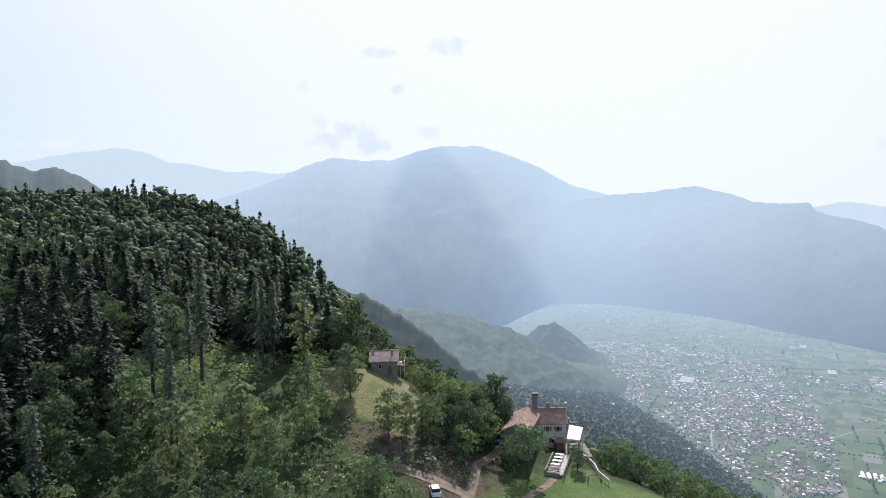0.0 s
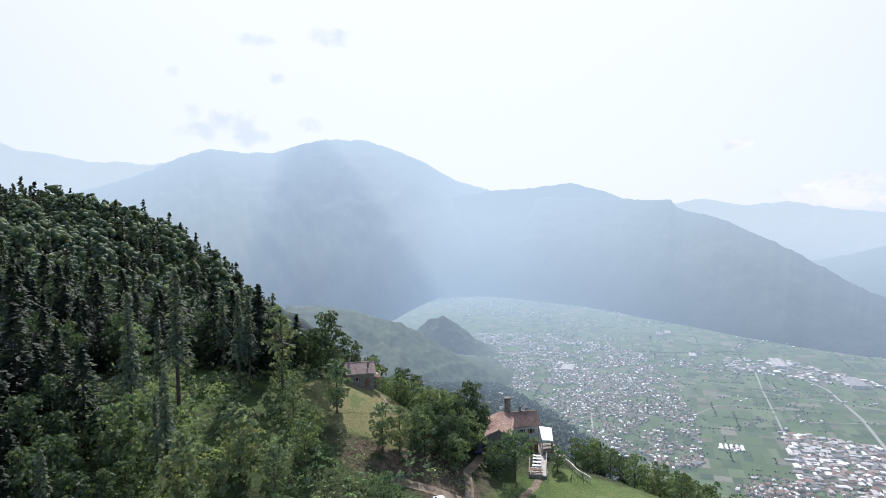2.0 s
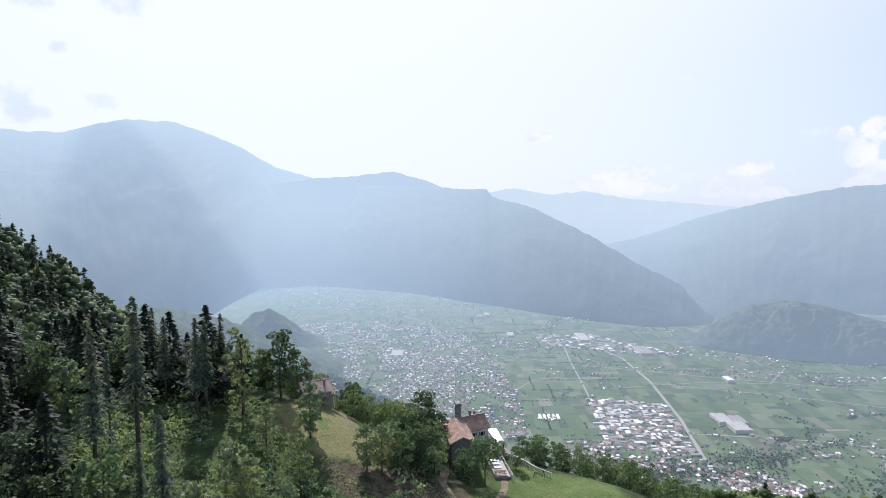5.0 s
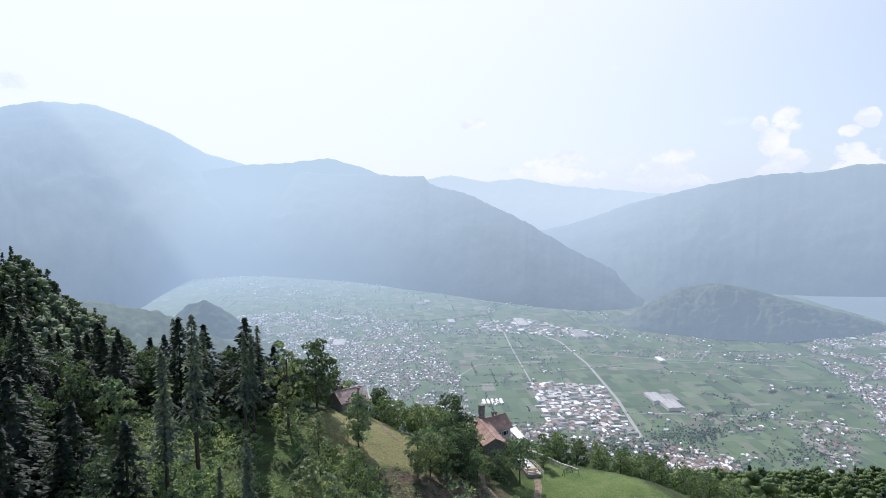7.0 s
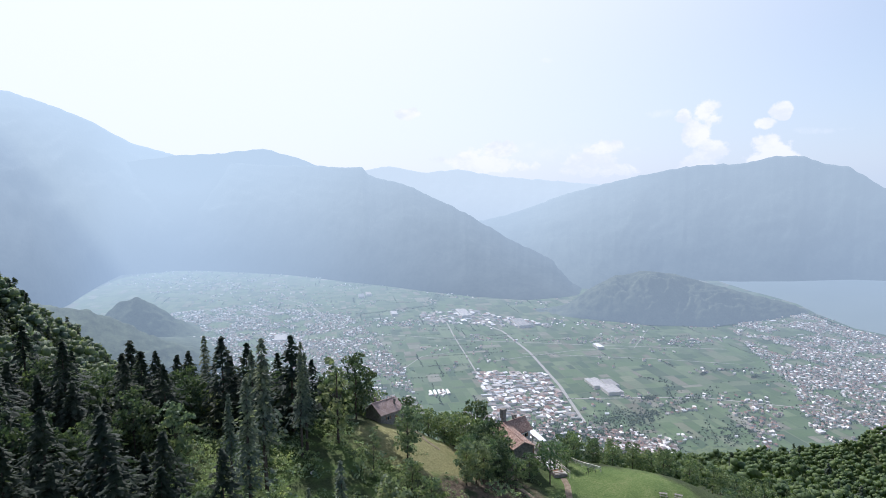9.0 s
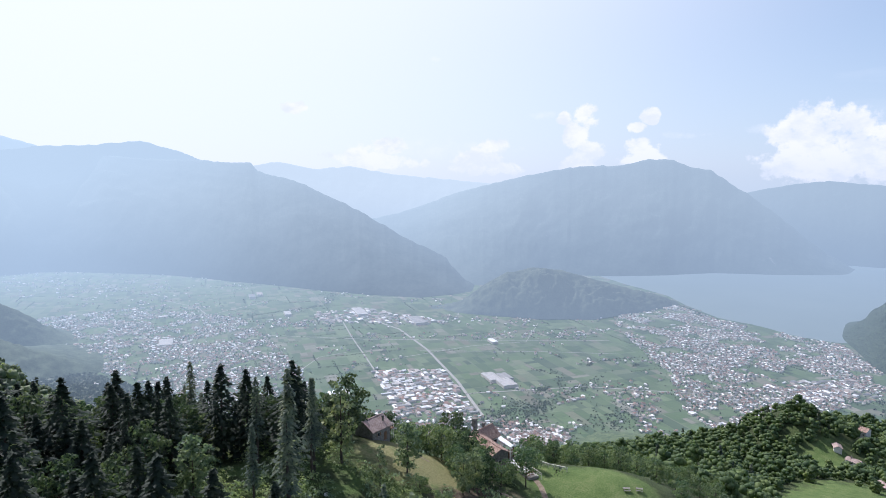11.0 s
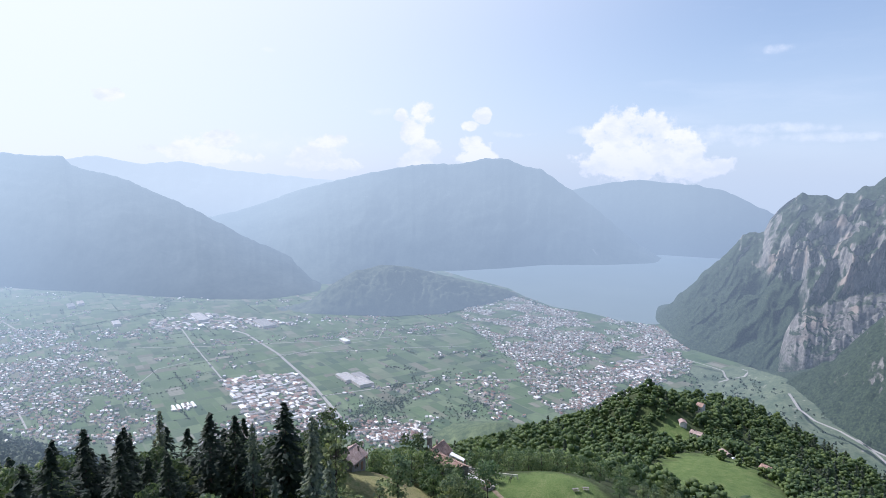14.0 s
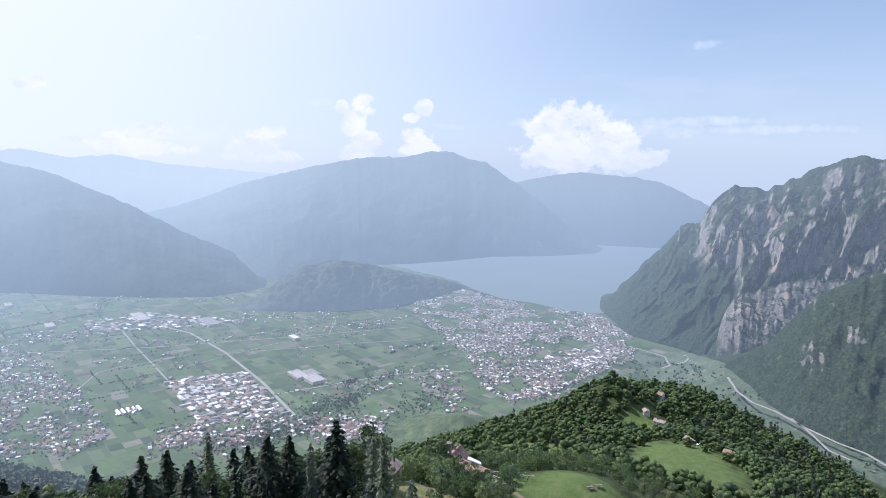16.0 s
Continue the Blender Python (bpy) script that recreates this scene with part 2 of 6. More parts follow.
M_LEAF = leaf_material("broad_leaves", (0.076, 0.122, 0.074), (0.237, 0.287, 0.181), (1.6, 1.8, 0.85))
M_LEAF2 = leaf_material("pale_leaves", (0.116, 0.157, 0.099), (0.292, 0.338, 0.193), (1.5, 1.6, 1.0))
M_LEAF3 = leaf_material("deep_leaves", (0.040, 0.067, 0.044), (0.125, 0.162, 0.098), (1.4, 1.6, 0.9))
M_CONIFER = leaf_material("far_needles", (0.030, 0.049, 0.039), (0.095, 0.120, 0.085), (1.3, 1.4, 0.9), 0.5)
M_EDGE = leaf_material("brow_leaves", (0.078, 0.122, 0.094), (0.238, 0.285, 0.194), (1.5, 1.7, 0.9), 0.5, True)
M_SPUR = leaf_material("spur_leaves", (0.102, 0.150, 0.066), (0.172, 0.225, 0.098), (1.5, 1.6, 0.9), 0.5, True)
M_BUSH = leaf_material("bush_leaves", (0.124, 0.177, 0.127), (0.334, 0.394, 0.274), (1.6, 1.8, 0.9), 0.5)
M_NEEDLE = leaf_material("needles", (0.016, 0.030, 0.021), (0.048, 0.069, 0.046), (1.3, 1.4, 0.9))
M_LARCH = leaf_material("larch_needles", (0.081, 0.110, 0.092), (0.214, 0.248, 0.182), (1.4, 1.5, 0.9))


def mat_bark():
    k = Mat("bark")
    v = k.noise(6, 5, 0.6, (1, 1, 0.25))
    k.bump(v, 0.6, 0.05)
    return k.done(k.ramp(v, [(0.3, (0.035, 0.028, 0.022)), (0.7, (0.13, 0.105, 0.085))]), 0.9)


M_BARK = mat_bark()


def mat_hill():
    """Meadow, forest floor, dry turf round the hut and bare earth on the banks."""
    k = Mat("hill_ground")
    big, mid, fine = k.noise(0.035, 4), k.noise(0.22, 5, 0.6), k.noise(2.2, 5, 0.65)
    wob = k.math("MULTIPLY", k.math("SUBTRACT", k.noise(0.12, 5, 0.6), 0.5), 0.9)
    floor_ = k.ramp(fine, [(0.3, (0.018, 0.023, 0.011)), (0.55, (0.045, 0.060, 0.023)), (0.8, (0.075, 0.088, 0.038))])
    grass = k.ramp(k.math("ADD", k.math("MULTIPLY", mid, 0.5), k.math("MULTIPLY", fine, 0.5)),
                   [(0.32, (0.055, 0.096, 0.028)), (0.5, (0.105, 0.155, 0.046)), (0.66, (0.175, 0.200, 0.080))])
    dry = k.ramp(fine, [(0.25, (0.125, 0.135, 0.050)), (0.55, (0.245, 0.230, 0.105)), (0.8, (0.34, 0.31, 0.165))])
    earth = k.ramp(fine, [(0.3, (0.055, 0.042, 0.028)), (0.6, (0.145, 0.112, 0.080)), (0.85, (0.25, 0.205, 0.155))])
    c = k.mix(k.step(big, 0.46, 0.60), floor_, k.mix(0.4, floor_, grass))
    for x, y, sx, sy in MEADOWS:
        c = k.mix(k.disc(x, y, 0.72, 1.02, wob, sx, sy), c, grass)
    c = k.mix(k.disc(-42, 116, 0.7, 1.05, wob, 38, 32), c, k.mix(k.step(mid, 0.40, 0.6, 0.5, 0.95), grass, floor_))
    # clearing grass darkened in patches, painted for the shade between bushes
    c = k.mix(k.disc(-46, 134, 0.7, 1.05, wob, 27, 23), c, k.mix(k.step(mid, 0.42, 0.60, 0.15, 0.85), grass, floor_))
    c = k.mix(k.disc(-5, 119, 0.7, 1.1, wob, 17, 10), c, k.mix(k.step(mid, 0.50, 0.64), earth, floor_))
    c = k.mix(k.disc(-11, 133, 0.7, 1.0, wob, 17, 13), c, k.mix(k.step(mid, 0.52, 0.68), dry, grass))
    c = k.mix(k.disc(1, 108, 0.5, 1.0, wob, 8, 4), c, earth)
    k.bump(fine, 0.7, 0.5)
    return k.done(c, 0.95)


MEADOWS = ((23.5, 106, 20.5, 22), (206, 75, 86, 35), (333, 107, 28, 13), (238, 180, 22, 38), (222, 150, 14, 20), (135, 150, 62, 14))
M_HILL = mat_hill()


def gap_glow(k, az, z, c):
    """Paints brighter haze where the lake range falls back into the valley's open gap."""
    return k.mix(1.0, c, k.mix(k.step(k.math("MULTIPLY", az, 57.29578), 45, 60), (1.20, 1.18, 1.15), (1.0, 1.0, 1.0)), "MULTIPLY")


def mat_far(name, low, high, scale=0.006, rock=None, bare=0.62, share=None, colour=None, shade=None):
    """Distant mountainside: woods and rock with haze painted over them as emission."""
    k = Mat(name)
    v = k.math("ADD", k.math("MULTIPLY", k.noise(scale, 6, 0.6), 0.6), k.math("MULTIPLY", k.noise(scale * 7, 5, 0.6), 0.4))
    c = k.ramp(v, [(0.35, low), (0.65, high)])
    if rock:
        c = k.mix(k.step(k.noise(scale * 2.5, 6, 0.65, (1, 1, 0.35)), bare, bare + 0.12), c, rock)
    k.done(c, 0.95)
    return paint_haze(k, share, colour, shade)


# ---- land: hill, plain, lake, mountains ----
def rnd2(ix, iy, seed):
    h = (ix * 374761393 + iy * 668265263 + seed * 974634541) & 0xFFFFFFFF
    h = ((h ^ (h >> 13)) * 1274126177) & 0xFFFFFFFF
    return ((h ^ (h >> 16)) & 0xFFFF) / 65535.0


def value_noise(x, y, seed=0):
    ix, iy = np.floor(x).astype(np.int64), np.floor(y).astype(np.int64)
    fx, fy = x - ix, y - iy
    u, v = fx * fx * (3 - 2 * fx), fy * fy * (3 - 2 * fy)
    a, b = rnd2(ix, iy, seed), rnd2(ix + 1, iy, seed)
    c, d = rnd2(ix, iy + 1, seed), rnd2(ix + 1, iy + 1, seed)
    return (a * (1 - u) + b * u) * (1 - v) + (c * (1 - u) + d * u) * v


def fbm(x, y, octaves=5, seed=0, ridged=False, gain=0.5):
    x, y = np.asarray(x, float), np.asarray(y, float)
    out, amp, total = 0.0, 1.0, 0.0
    for o in range(octaves):
        n = value_noise(x + 17.3 * o, y - 9.1 * o, seed + o)
        out, total = out + amp * (1 - np.abs(2 * n - 1) if ridged else n), total + amp
        x, y, amp = x * 2.03, y * 2.03, amp * gain
    return out / total


HILL_NET = (
    (32, -7, -48, -97, -154, -214, -261, -295, -326, -367, -418, -481, -552),
    (30, 0, -28, -60, -97, -151, -203, -237, -260, -303, -386, -484, -582),
    (31, 9, -10, -32, -49, -84, -141, -178, -204, -245, -359, -487, -604),
    (36, 23, 12, -7, -43, -84, -126, -152, -188, -242, -352, -482, -605),
    (45, 40, 30, -2, -78, -144, -182, -218, -267, -329, -414, -502, -595),
    (48, 33, 16, -25, -122, -210, -264, -316, -366, -416, -472, -526, -583),
    (46, 4, -35, -98, -204, -292, -360, -428, -471, -496, -524, -549, -574),
    (46, -23, -96, -183, -285, -380, -463, -532, -570, -580, -579, -573, -567),
)
KNOLLS = (
    (-14, 141, 16, 12.0),
    (26, 135, 18, 13.7),
    (20, 118, 15, -3.3),
    (-17, 109, 14, 4.3),
    (0, 110, 12, 4.0),
    (-45, 128, 20, 5.9),
    (36, 102, 16, 12.3),
    (60, 108, 20, 4.8),
    (270, 60, 40, 11.1),
    (400, 95, 40, 11.7),
    (-75, 160, 30, 6.4),
    (-30, 165, 22, 8.8),
    (-94, 262, 40, 5.7),
    (-70, 345, 35, 24.5),
    (5, 180, 28, 3.6),
    (100, 110, 35, 10.1),
    (-135, 358, 45, 34.0),
    (490, 120, 60, 18.9),
    (0, 450, 60, -16.5),
    (560, 60, 60, 18.1),
    (372, 138, 24, 24.8),
)

NET_X, NET_Y, NET_DX, NET_DY = -420.0, -160.0, 130.0, 156.0
PLAIN_Z = -517.0


def _spline(u):
    i = np.floor(u).astype(int)
    t = u - i
    return i, ((1 - t) ** 3 / 6, (3 * t**3 - 6 * t**2 + 4) / 6, (-3 * t**3 + 3 * t * t + 3 * t + 1) / 6, t**3 / 6)


def hill(x, y):
    """Height of the near hill's ground."""
    x, y = np.atleast_1d(np.asarray(x, float)), np.atleast_1d(np.asarray(y, float))
    net = np.array(HILL_NET, float)
    cx, cy = np.clip(x, -420, 879), np.clip(y, -160, 619)
    ix, bx = _spline((cx - NET_X) / NET_DX)
    iy, by = _spline((cy - NET_Y) / NET_DY)
    z = np.zeros_like(x)
    for a in range(4):
        for b in range(4):
            z += bx[a] * by[b] * net[np.clip(iy + b, 0, net.shape[0] - 1), np.clip(ix + a, 0, net.shape[1] - 1)]
    for kx, ky, s, h in KNOLLS:
        z += h * np.exp(-((x - kx) ** 2 + (y - ky) ** 2) / (2 * s * s))
    away = np.hypot(x - cx, y - cy)
    z = z - 0.55 * away + 1.2 * (fbm(x / 14, y / 14, 4, 3) - 0.5)
    return np.maximum(z, PLAIN_Z - 12)


def hz(x, y):
    return float(hill(x, y)[0])


def mesh_of(name, verts, faces, mat, smooth=False):
    me = bpy.data.meshes.new(name)
    me.from_pydata([tuple(v) for v in verts] if not isinstance(verts, np.ndarray) else verts.tolist(), [], faces if isinstance(faces, list) else faces.tolist())
    for m in mat if isinstance(mat, (list, tuple)) else (mat,):
        me.materials.append(m)
    if smooth:
        me.polygons.foreach_set("use_smooth", [True] * len(me.polygons))
    me.update()
    return me


def grid_faces(nu, nv):
    i = (np.arange(nv - 1)[:, None] * nu + np.arange(nu - 1)[None]).ravel()
    return np.stack([i, i + 1, i + nu + 1, i + nu], 1)


def build_hill():
    xs = np.r_[np.arange(-1500, -420, 45.0), np.arange(-420, -140, 6.0), np.arange(-140, 90, 2.0), np.arange(90, 520, 5.0), np.arange(520, 1100, 12.0)]
    ys = np.r_[np.arange(-1100, -160, 45.0), np.arange(-160, 60, 6.0), np.arange(60, 190, 2.0), np.arange(190, 400, 5.0), np.arange(400, 1000, 15.0)]
    X, Y = np.meshgrid(xs, ys)
    Z = hill(X.ravel(), Y.ravel())
    me = mesh_of("hillside", np.stack([X.ravel(), Y.ravel(), Z], 1), grid_faces(len(xs), len(ys)), M_HILL, True)
    return tagged(new("hillside", me), "steep green hillside with meadow and bare earth banks", "hillside", kind="structure")


build_hill()


def mat_plain():
    k = Mat("plain_ground")
    v = k.noise(0.02, 5, 0.6)
    k.done(k.ramp(v, [(0.35, (0.085, 0.120, 0.065)), (0.65, (0.150, 0.175, 0.110))]), 0.95)
    # haze emission mixed into the valley floor
    return paint_haze(k)


M_PLAIN = mat_plain()
HUB = (-70.0, 45.0)


def polar(az, d):
    a = np.radians(az)
    return HUB[0] + d * np.sin(a), HUB[1] + d * np.cos(a)


def build_plain():
    rr = np.r_[0.0, np.geomspace(300, 4880, 40)]
    aa = np.radians(np.linspace(0, 360, 97))
    R, A = np.meshgrid(rr, aa)
    v = np.stack([HUB[0] + (R * np.sin(A)).ravel(), HUB[1] + (R * np.cos(A)).ravel(), np.full(R.size, PLAIN_Z)], 1)
    me = mesh_of("ground", v, grid_faces(len(rr), len(aa)), M_PLAIN)
    return tagged(new("ground", me), "wide flat valley floor of green farmland", "ground", kind="structure")


build_plain()


def mat_water():
    k = Mat("lake_water")
    v = k.noise(0.004, 4, 0.5, (1, 1, 1))
    k.bump(k.noise(0.5, 3, 0.5), 0.06, 0.3)
    k.b.inputs["Specular IOR Level"].default_value = 0.6
    k.done(k.ramp(v, [(0.3, (0.150, 0.195, 0.195)), (0.7, (0.175, 0.220, 0.215))]), 0.40)
    # lake surface lightened with distance by emission, for haze
    return paint_haze(k)


M_WATER = mat_water()


def build_lake():
    near = [(2920, 1600), (2787, 1396), (2641, 1122), (2488, 982), (2346, 808), (2322, 683), (2251, 533), (2236, 447), (2263, 368)]
    # shoreline softened into small bays
    pts = []
    for (x0, y0), (x1, y1) in zip(near, near[1:]):
        for s in np.linspace(0, 1, 9)[:-1]:
            w = 22 * (value_noise(np.array([x0 / 60 + s * 4]), np.array([y0 / 60]), 5)[0] - 0.5)
            pts.append((x0 + (x1 - x0) * s + w, y0 + (y1 - y0) * s + w))
    pts += [(2500, 0), (4700, -400), (4760, 300), (4500, 1300), (3700, 1900), (3000, 1900)]
    me = mesh_of("lake", [(x, y, PLAIN_Z + 1.2) for x, y in pts], [list(range(len(pts)))], M_WATER)
    return tagged(new("lake", me), "wide calm blue-grey lake between the mountains", "lake", kind="structure")


build_lake()


def mountain(name, label, crest, d_crest, feet, mat, gully=0.085, seed=1, power=0.8, step=0.12, rows=44, rough=16.0, size=420.0, foot_z=None, back=60, shear=0.0, ribs=0.0):
    """A mountain chain: crest = (degrees, height) from peak to peak, feet = (degrees, distance) of its foot."""
    ca, cz = np.array(crest, float).T
    fa, fd = np.array(feet, float).T
    az = np.arange(ca[0], ca[-1] + step / 2, step)
    dc = np.interp(az, *np.array(d_crest, float).T) if isinstance(d_crest, (list, tuple)) else np.full(len(az), float(d_crest))
    zc = np.interp(az, ca, cz) + rough * (fbm(az * 1.7, az * 0, 5, seed + 40) - 0.5)
    df = np.minimum(np.interp(az, fa, fd), dc - 40)
    floor_z = np.full(len(az), PLAIN_Z - 4) if foot_z is None else np.interp(az, *np.array(foot_z, float).T)
    foot_z = floor_z[:, None]
    vv = np.linspace(0, 1, rows)
    V, A = np.meshgrid(vv, az)
    ZC, DC, DF = np.broadcast_to(zc[:, None], V.shape), np.broadcast_to(dc[:, None], V.shape), np.broadcast_to(df[:, None], V.shape)
    D = DF + (DC - DF) * V
    H = np.maximum(ZC - foot_z, 1.0)
    U, W = np.radians(A) * np.mean(dc) / size - shear * V, V * (np.hypot(DC - DF, H)) / size
    warp = fbm(U * 0.9, W * 0.9, 4, seed + 9)
    g = fbm(U + 1.5 * warp, W * 0.8 + 1.5 * warp, 7, seed, True, 0.52)
    g2 = fbm(U * 4, W * 3 + warp, 5, seed + 5, True)
    if ribs:
        # buttresses and chimneys running down the face
        r = fbm(U * 2.6 + 1.2 * warp, W * 0.7 + 0.5 * warp, 6, seed + 15, True, 0.55)
        D = D - ribs * np.clip(H / 380 - 0.15, 0, 1) * (r - 0.5) * np.sin(np.pi * np.clip(V, 0, 1)) ** 0.6
    Z = foot_z + H * (V**power) + H * (gully * (g - 0.55) + gully * 0.55 * (g2 - 0.6)) * np.sin(np.pi * np.clip(V, 0, 1)) ** 0.8
    # nothing on the slope may rise over its crest line in the camera's view
    eye = 15.0
    Z = np.minimum(Z, eye + (ZC - eye) * D / DC - 1.5 * (1 - V))
    x, y = polar(A, D)
    v = [np.stack([x.ravel(), y.ravel(), Z.ravel()], 1)]
    xb, yb = polar(az, dc + back)
    vb = np.stack([xb, yb, floor_z], 1)
    grid = np.concatenate([v[0].reshape(len(az), rows, 3), vb[:, None, :]], 1)
    me = mesh_of(name, grid.reshape(-1, 3), grid_faces(rows + 1, len(az)), mat, True)
    return tagged(new(name, me), label, "mountain", kind="structure")


# bluish base colours and emission stand in for haze
M_FAR1 = mat_far("haze_blue_far", (0.15, 0.18, 0.20), (0.30, 0.34, 0.36), share=0.90, colour=(0.69, 0.83, 0.94))
M_FAR2 = mat_far("haze_blue_range", (0.025, 0.040, 0.042), (0.085, 0.105, 0.10), shade=paint_cloud_shadow)
M_FAR3 = mat_far("haze_blue_lake_range", (0.025, 0.045, 0.045), (0.095, 0.12, 0.11), rock=(0.34, 0.34, 0.33), bare=0.66, shade=gap_glow)
# share: fixed amount of haze emission, whatever the distance
M_HUMP = mat_far("haze_blue_hump", (0.05, 0.07, 0.07), (0.10, 0.12, 0.12), share=0.76)

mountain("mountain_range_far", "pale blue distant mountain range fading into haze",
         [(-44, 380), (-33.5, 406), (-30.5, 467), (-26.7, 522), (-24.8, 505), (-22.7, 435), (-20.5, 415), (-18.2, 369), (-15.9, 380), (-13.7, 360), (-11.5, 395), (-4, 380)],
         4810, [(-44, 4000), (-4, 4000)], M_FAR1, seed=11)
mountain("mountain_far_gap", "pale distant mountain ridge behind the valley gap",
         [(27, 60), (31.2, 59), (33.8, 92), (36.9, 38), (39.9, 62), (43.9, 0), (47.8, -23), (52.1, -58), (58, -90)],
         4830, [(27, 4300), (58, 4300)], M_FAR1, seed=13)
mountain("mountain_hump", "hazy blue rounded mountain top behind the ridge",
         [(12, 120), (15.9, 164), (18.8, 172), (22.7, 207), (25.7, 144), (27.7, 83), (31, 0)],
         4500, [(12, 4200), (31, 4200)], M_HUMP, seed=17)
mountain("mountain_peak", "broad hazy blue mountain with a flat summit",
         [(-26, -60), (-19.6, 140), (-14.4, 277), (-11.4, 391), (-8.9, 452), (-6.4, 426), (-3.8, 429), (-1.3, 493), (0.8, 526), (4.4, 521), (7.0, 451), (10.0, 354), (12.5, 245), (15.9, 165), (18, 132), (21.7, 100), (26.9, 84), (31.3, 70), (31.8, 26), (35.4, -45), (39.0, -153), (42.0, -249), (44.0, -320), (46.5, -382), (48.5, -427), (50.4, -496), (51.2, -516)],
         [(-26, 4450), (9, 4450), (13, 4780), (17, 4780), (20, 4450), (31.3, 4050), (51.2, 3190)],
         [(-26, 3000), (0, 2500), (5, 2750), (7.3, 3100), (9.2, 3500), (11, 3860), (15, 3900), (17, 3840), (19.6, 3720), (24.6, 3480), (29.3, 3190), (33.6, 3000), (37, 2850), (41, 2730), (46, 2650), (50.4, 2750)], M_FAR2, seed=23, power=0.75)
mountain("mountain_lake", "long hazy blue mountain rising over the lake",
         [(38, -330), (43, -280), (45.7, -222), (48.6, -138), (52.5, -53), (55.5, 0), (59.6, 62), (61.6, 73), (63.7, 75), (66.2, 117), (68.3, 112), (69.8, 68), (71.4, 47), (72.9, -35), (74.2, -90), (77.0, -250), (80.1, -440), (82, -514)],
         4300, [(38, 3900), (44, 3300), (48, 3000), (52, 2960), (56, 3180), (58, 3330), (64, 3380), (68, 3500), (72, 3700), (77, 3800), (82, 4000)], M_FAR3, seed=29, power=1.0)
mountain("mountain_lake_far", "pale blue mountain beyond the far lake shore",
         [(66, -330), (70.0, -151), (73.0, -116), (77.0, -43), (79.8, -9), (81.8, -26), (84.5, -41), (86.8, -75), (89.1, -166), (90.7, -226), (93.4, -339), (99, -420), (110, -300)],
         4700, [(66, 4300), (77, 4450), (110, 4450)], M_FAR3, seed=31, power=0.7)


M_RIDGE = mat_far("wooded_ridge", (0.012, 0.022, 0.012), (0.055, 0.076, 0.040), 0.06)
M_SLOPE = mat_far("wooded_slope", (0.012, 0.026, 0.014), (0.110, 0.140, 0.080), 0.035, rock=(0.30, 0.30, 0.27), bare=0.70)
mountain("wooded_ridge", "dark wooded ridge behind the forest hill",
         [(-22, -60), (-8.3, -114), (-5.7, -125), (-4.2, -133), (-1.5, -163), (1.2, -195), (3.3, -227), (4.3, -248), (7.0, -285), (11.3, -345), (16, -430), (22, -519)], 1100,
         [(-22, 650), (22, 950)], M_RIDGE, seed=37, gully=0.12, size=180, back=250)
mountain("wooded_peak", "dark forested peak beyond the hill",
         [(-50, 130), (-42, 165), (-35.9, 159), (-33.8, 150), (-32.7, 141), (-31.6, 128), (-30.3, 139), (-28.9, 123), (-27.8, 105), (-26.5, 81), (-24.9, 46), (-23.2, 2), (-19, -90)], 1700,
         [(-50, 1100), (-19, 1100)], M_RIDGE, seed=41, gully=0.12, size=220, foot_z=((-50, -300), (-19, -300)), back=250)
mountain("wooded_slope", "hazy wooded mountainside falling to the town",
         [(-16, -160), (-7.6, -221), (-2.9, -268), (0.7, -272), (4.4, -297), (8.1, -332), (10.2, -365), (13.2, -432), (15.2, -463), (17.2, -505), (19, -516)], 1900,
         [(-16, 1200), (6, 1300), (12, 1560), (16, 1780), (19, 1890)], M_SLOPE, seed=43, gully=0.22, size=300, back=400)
mountain("castle_hill", "small wooded rocky hill at the edge of town",
         [(5.5, -500), (7.5, -447), (9.3, -429), (10.6, -389), (11.9, -381), (13.2, -409), (14.7, -458), (16.3, -502), (17, -515)], 2300,
         [(5.5, 2150), (17, 2200)], M_SLOPE, seed=47, gully=0.15, size=120, rough=14, back=200)
# scrub colours with a set share of painted haze glow
M_BRIONE = mat_far("lake_hill_scrub", (0.012, 0.024, 0.014), (0.11, 0.125, 0.075), 0.03, share=0.46)
mountain("lake_hill", "long low wooded hill standing on the plain by the lake",
         [(46.5, -520), (48.9, -513), (50.4, -476), (51.9, -428), (54.0, -374), (56.5, -350), (59.2, -363), (62.3, -403), (65.5, -448), (68.2, -485), (69.3, -516)],
         [(46.5, 2480), (57, 2490), (62.3, 2560), (69.3, 2742)],
         [(46.5, 2400), (48, 2380), (52, 2330), (57, 2290), (62, 2330), (66, 2500), (69.3, 2700)], M_BRIONE, seed=53, gully=0.5, size=150, rough=9, power=0.62, back=120)


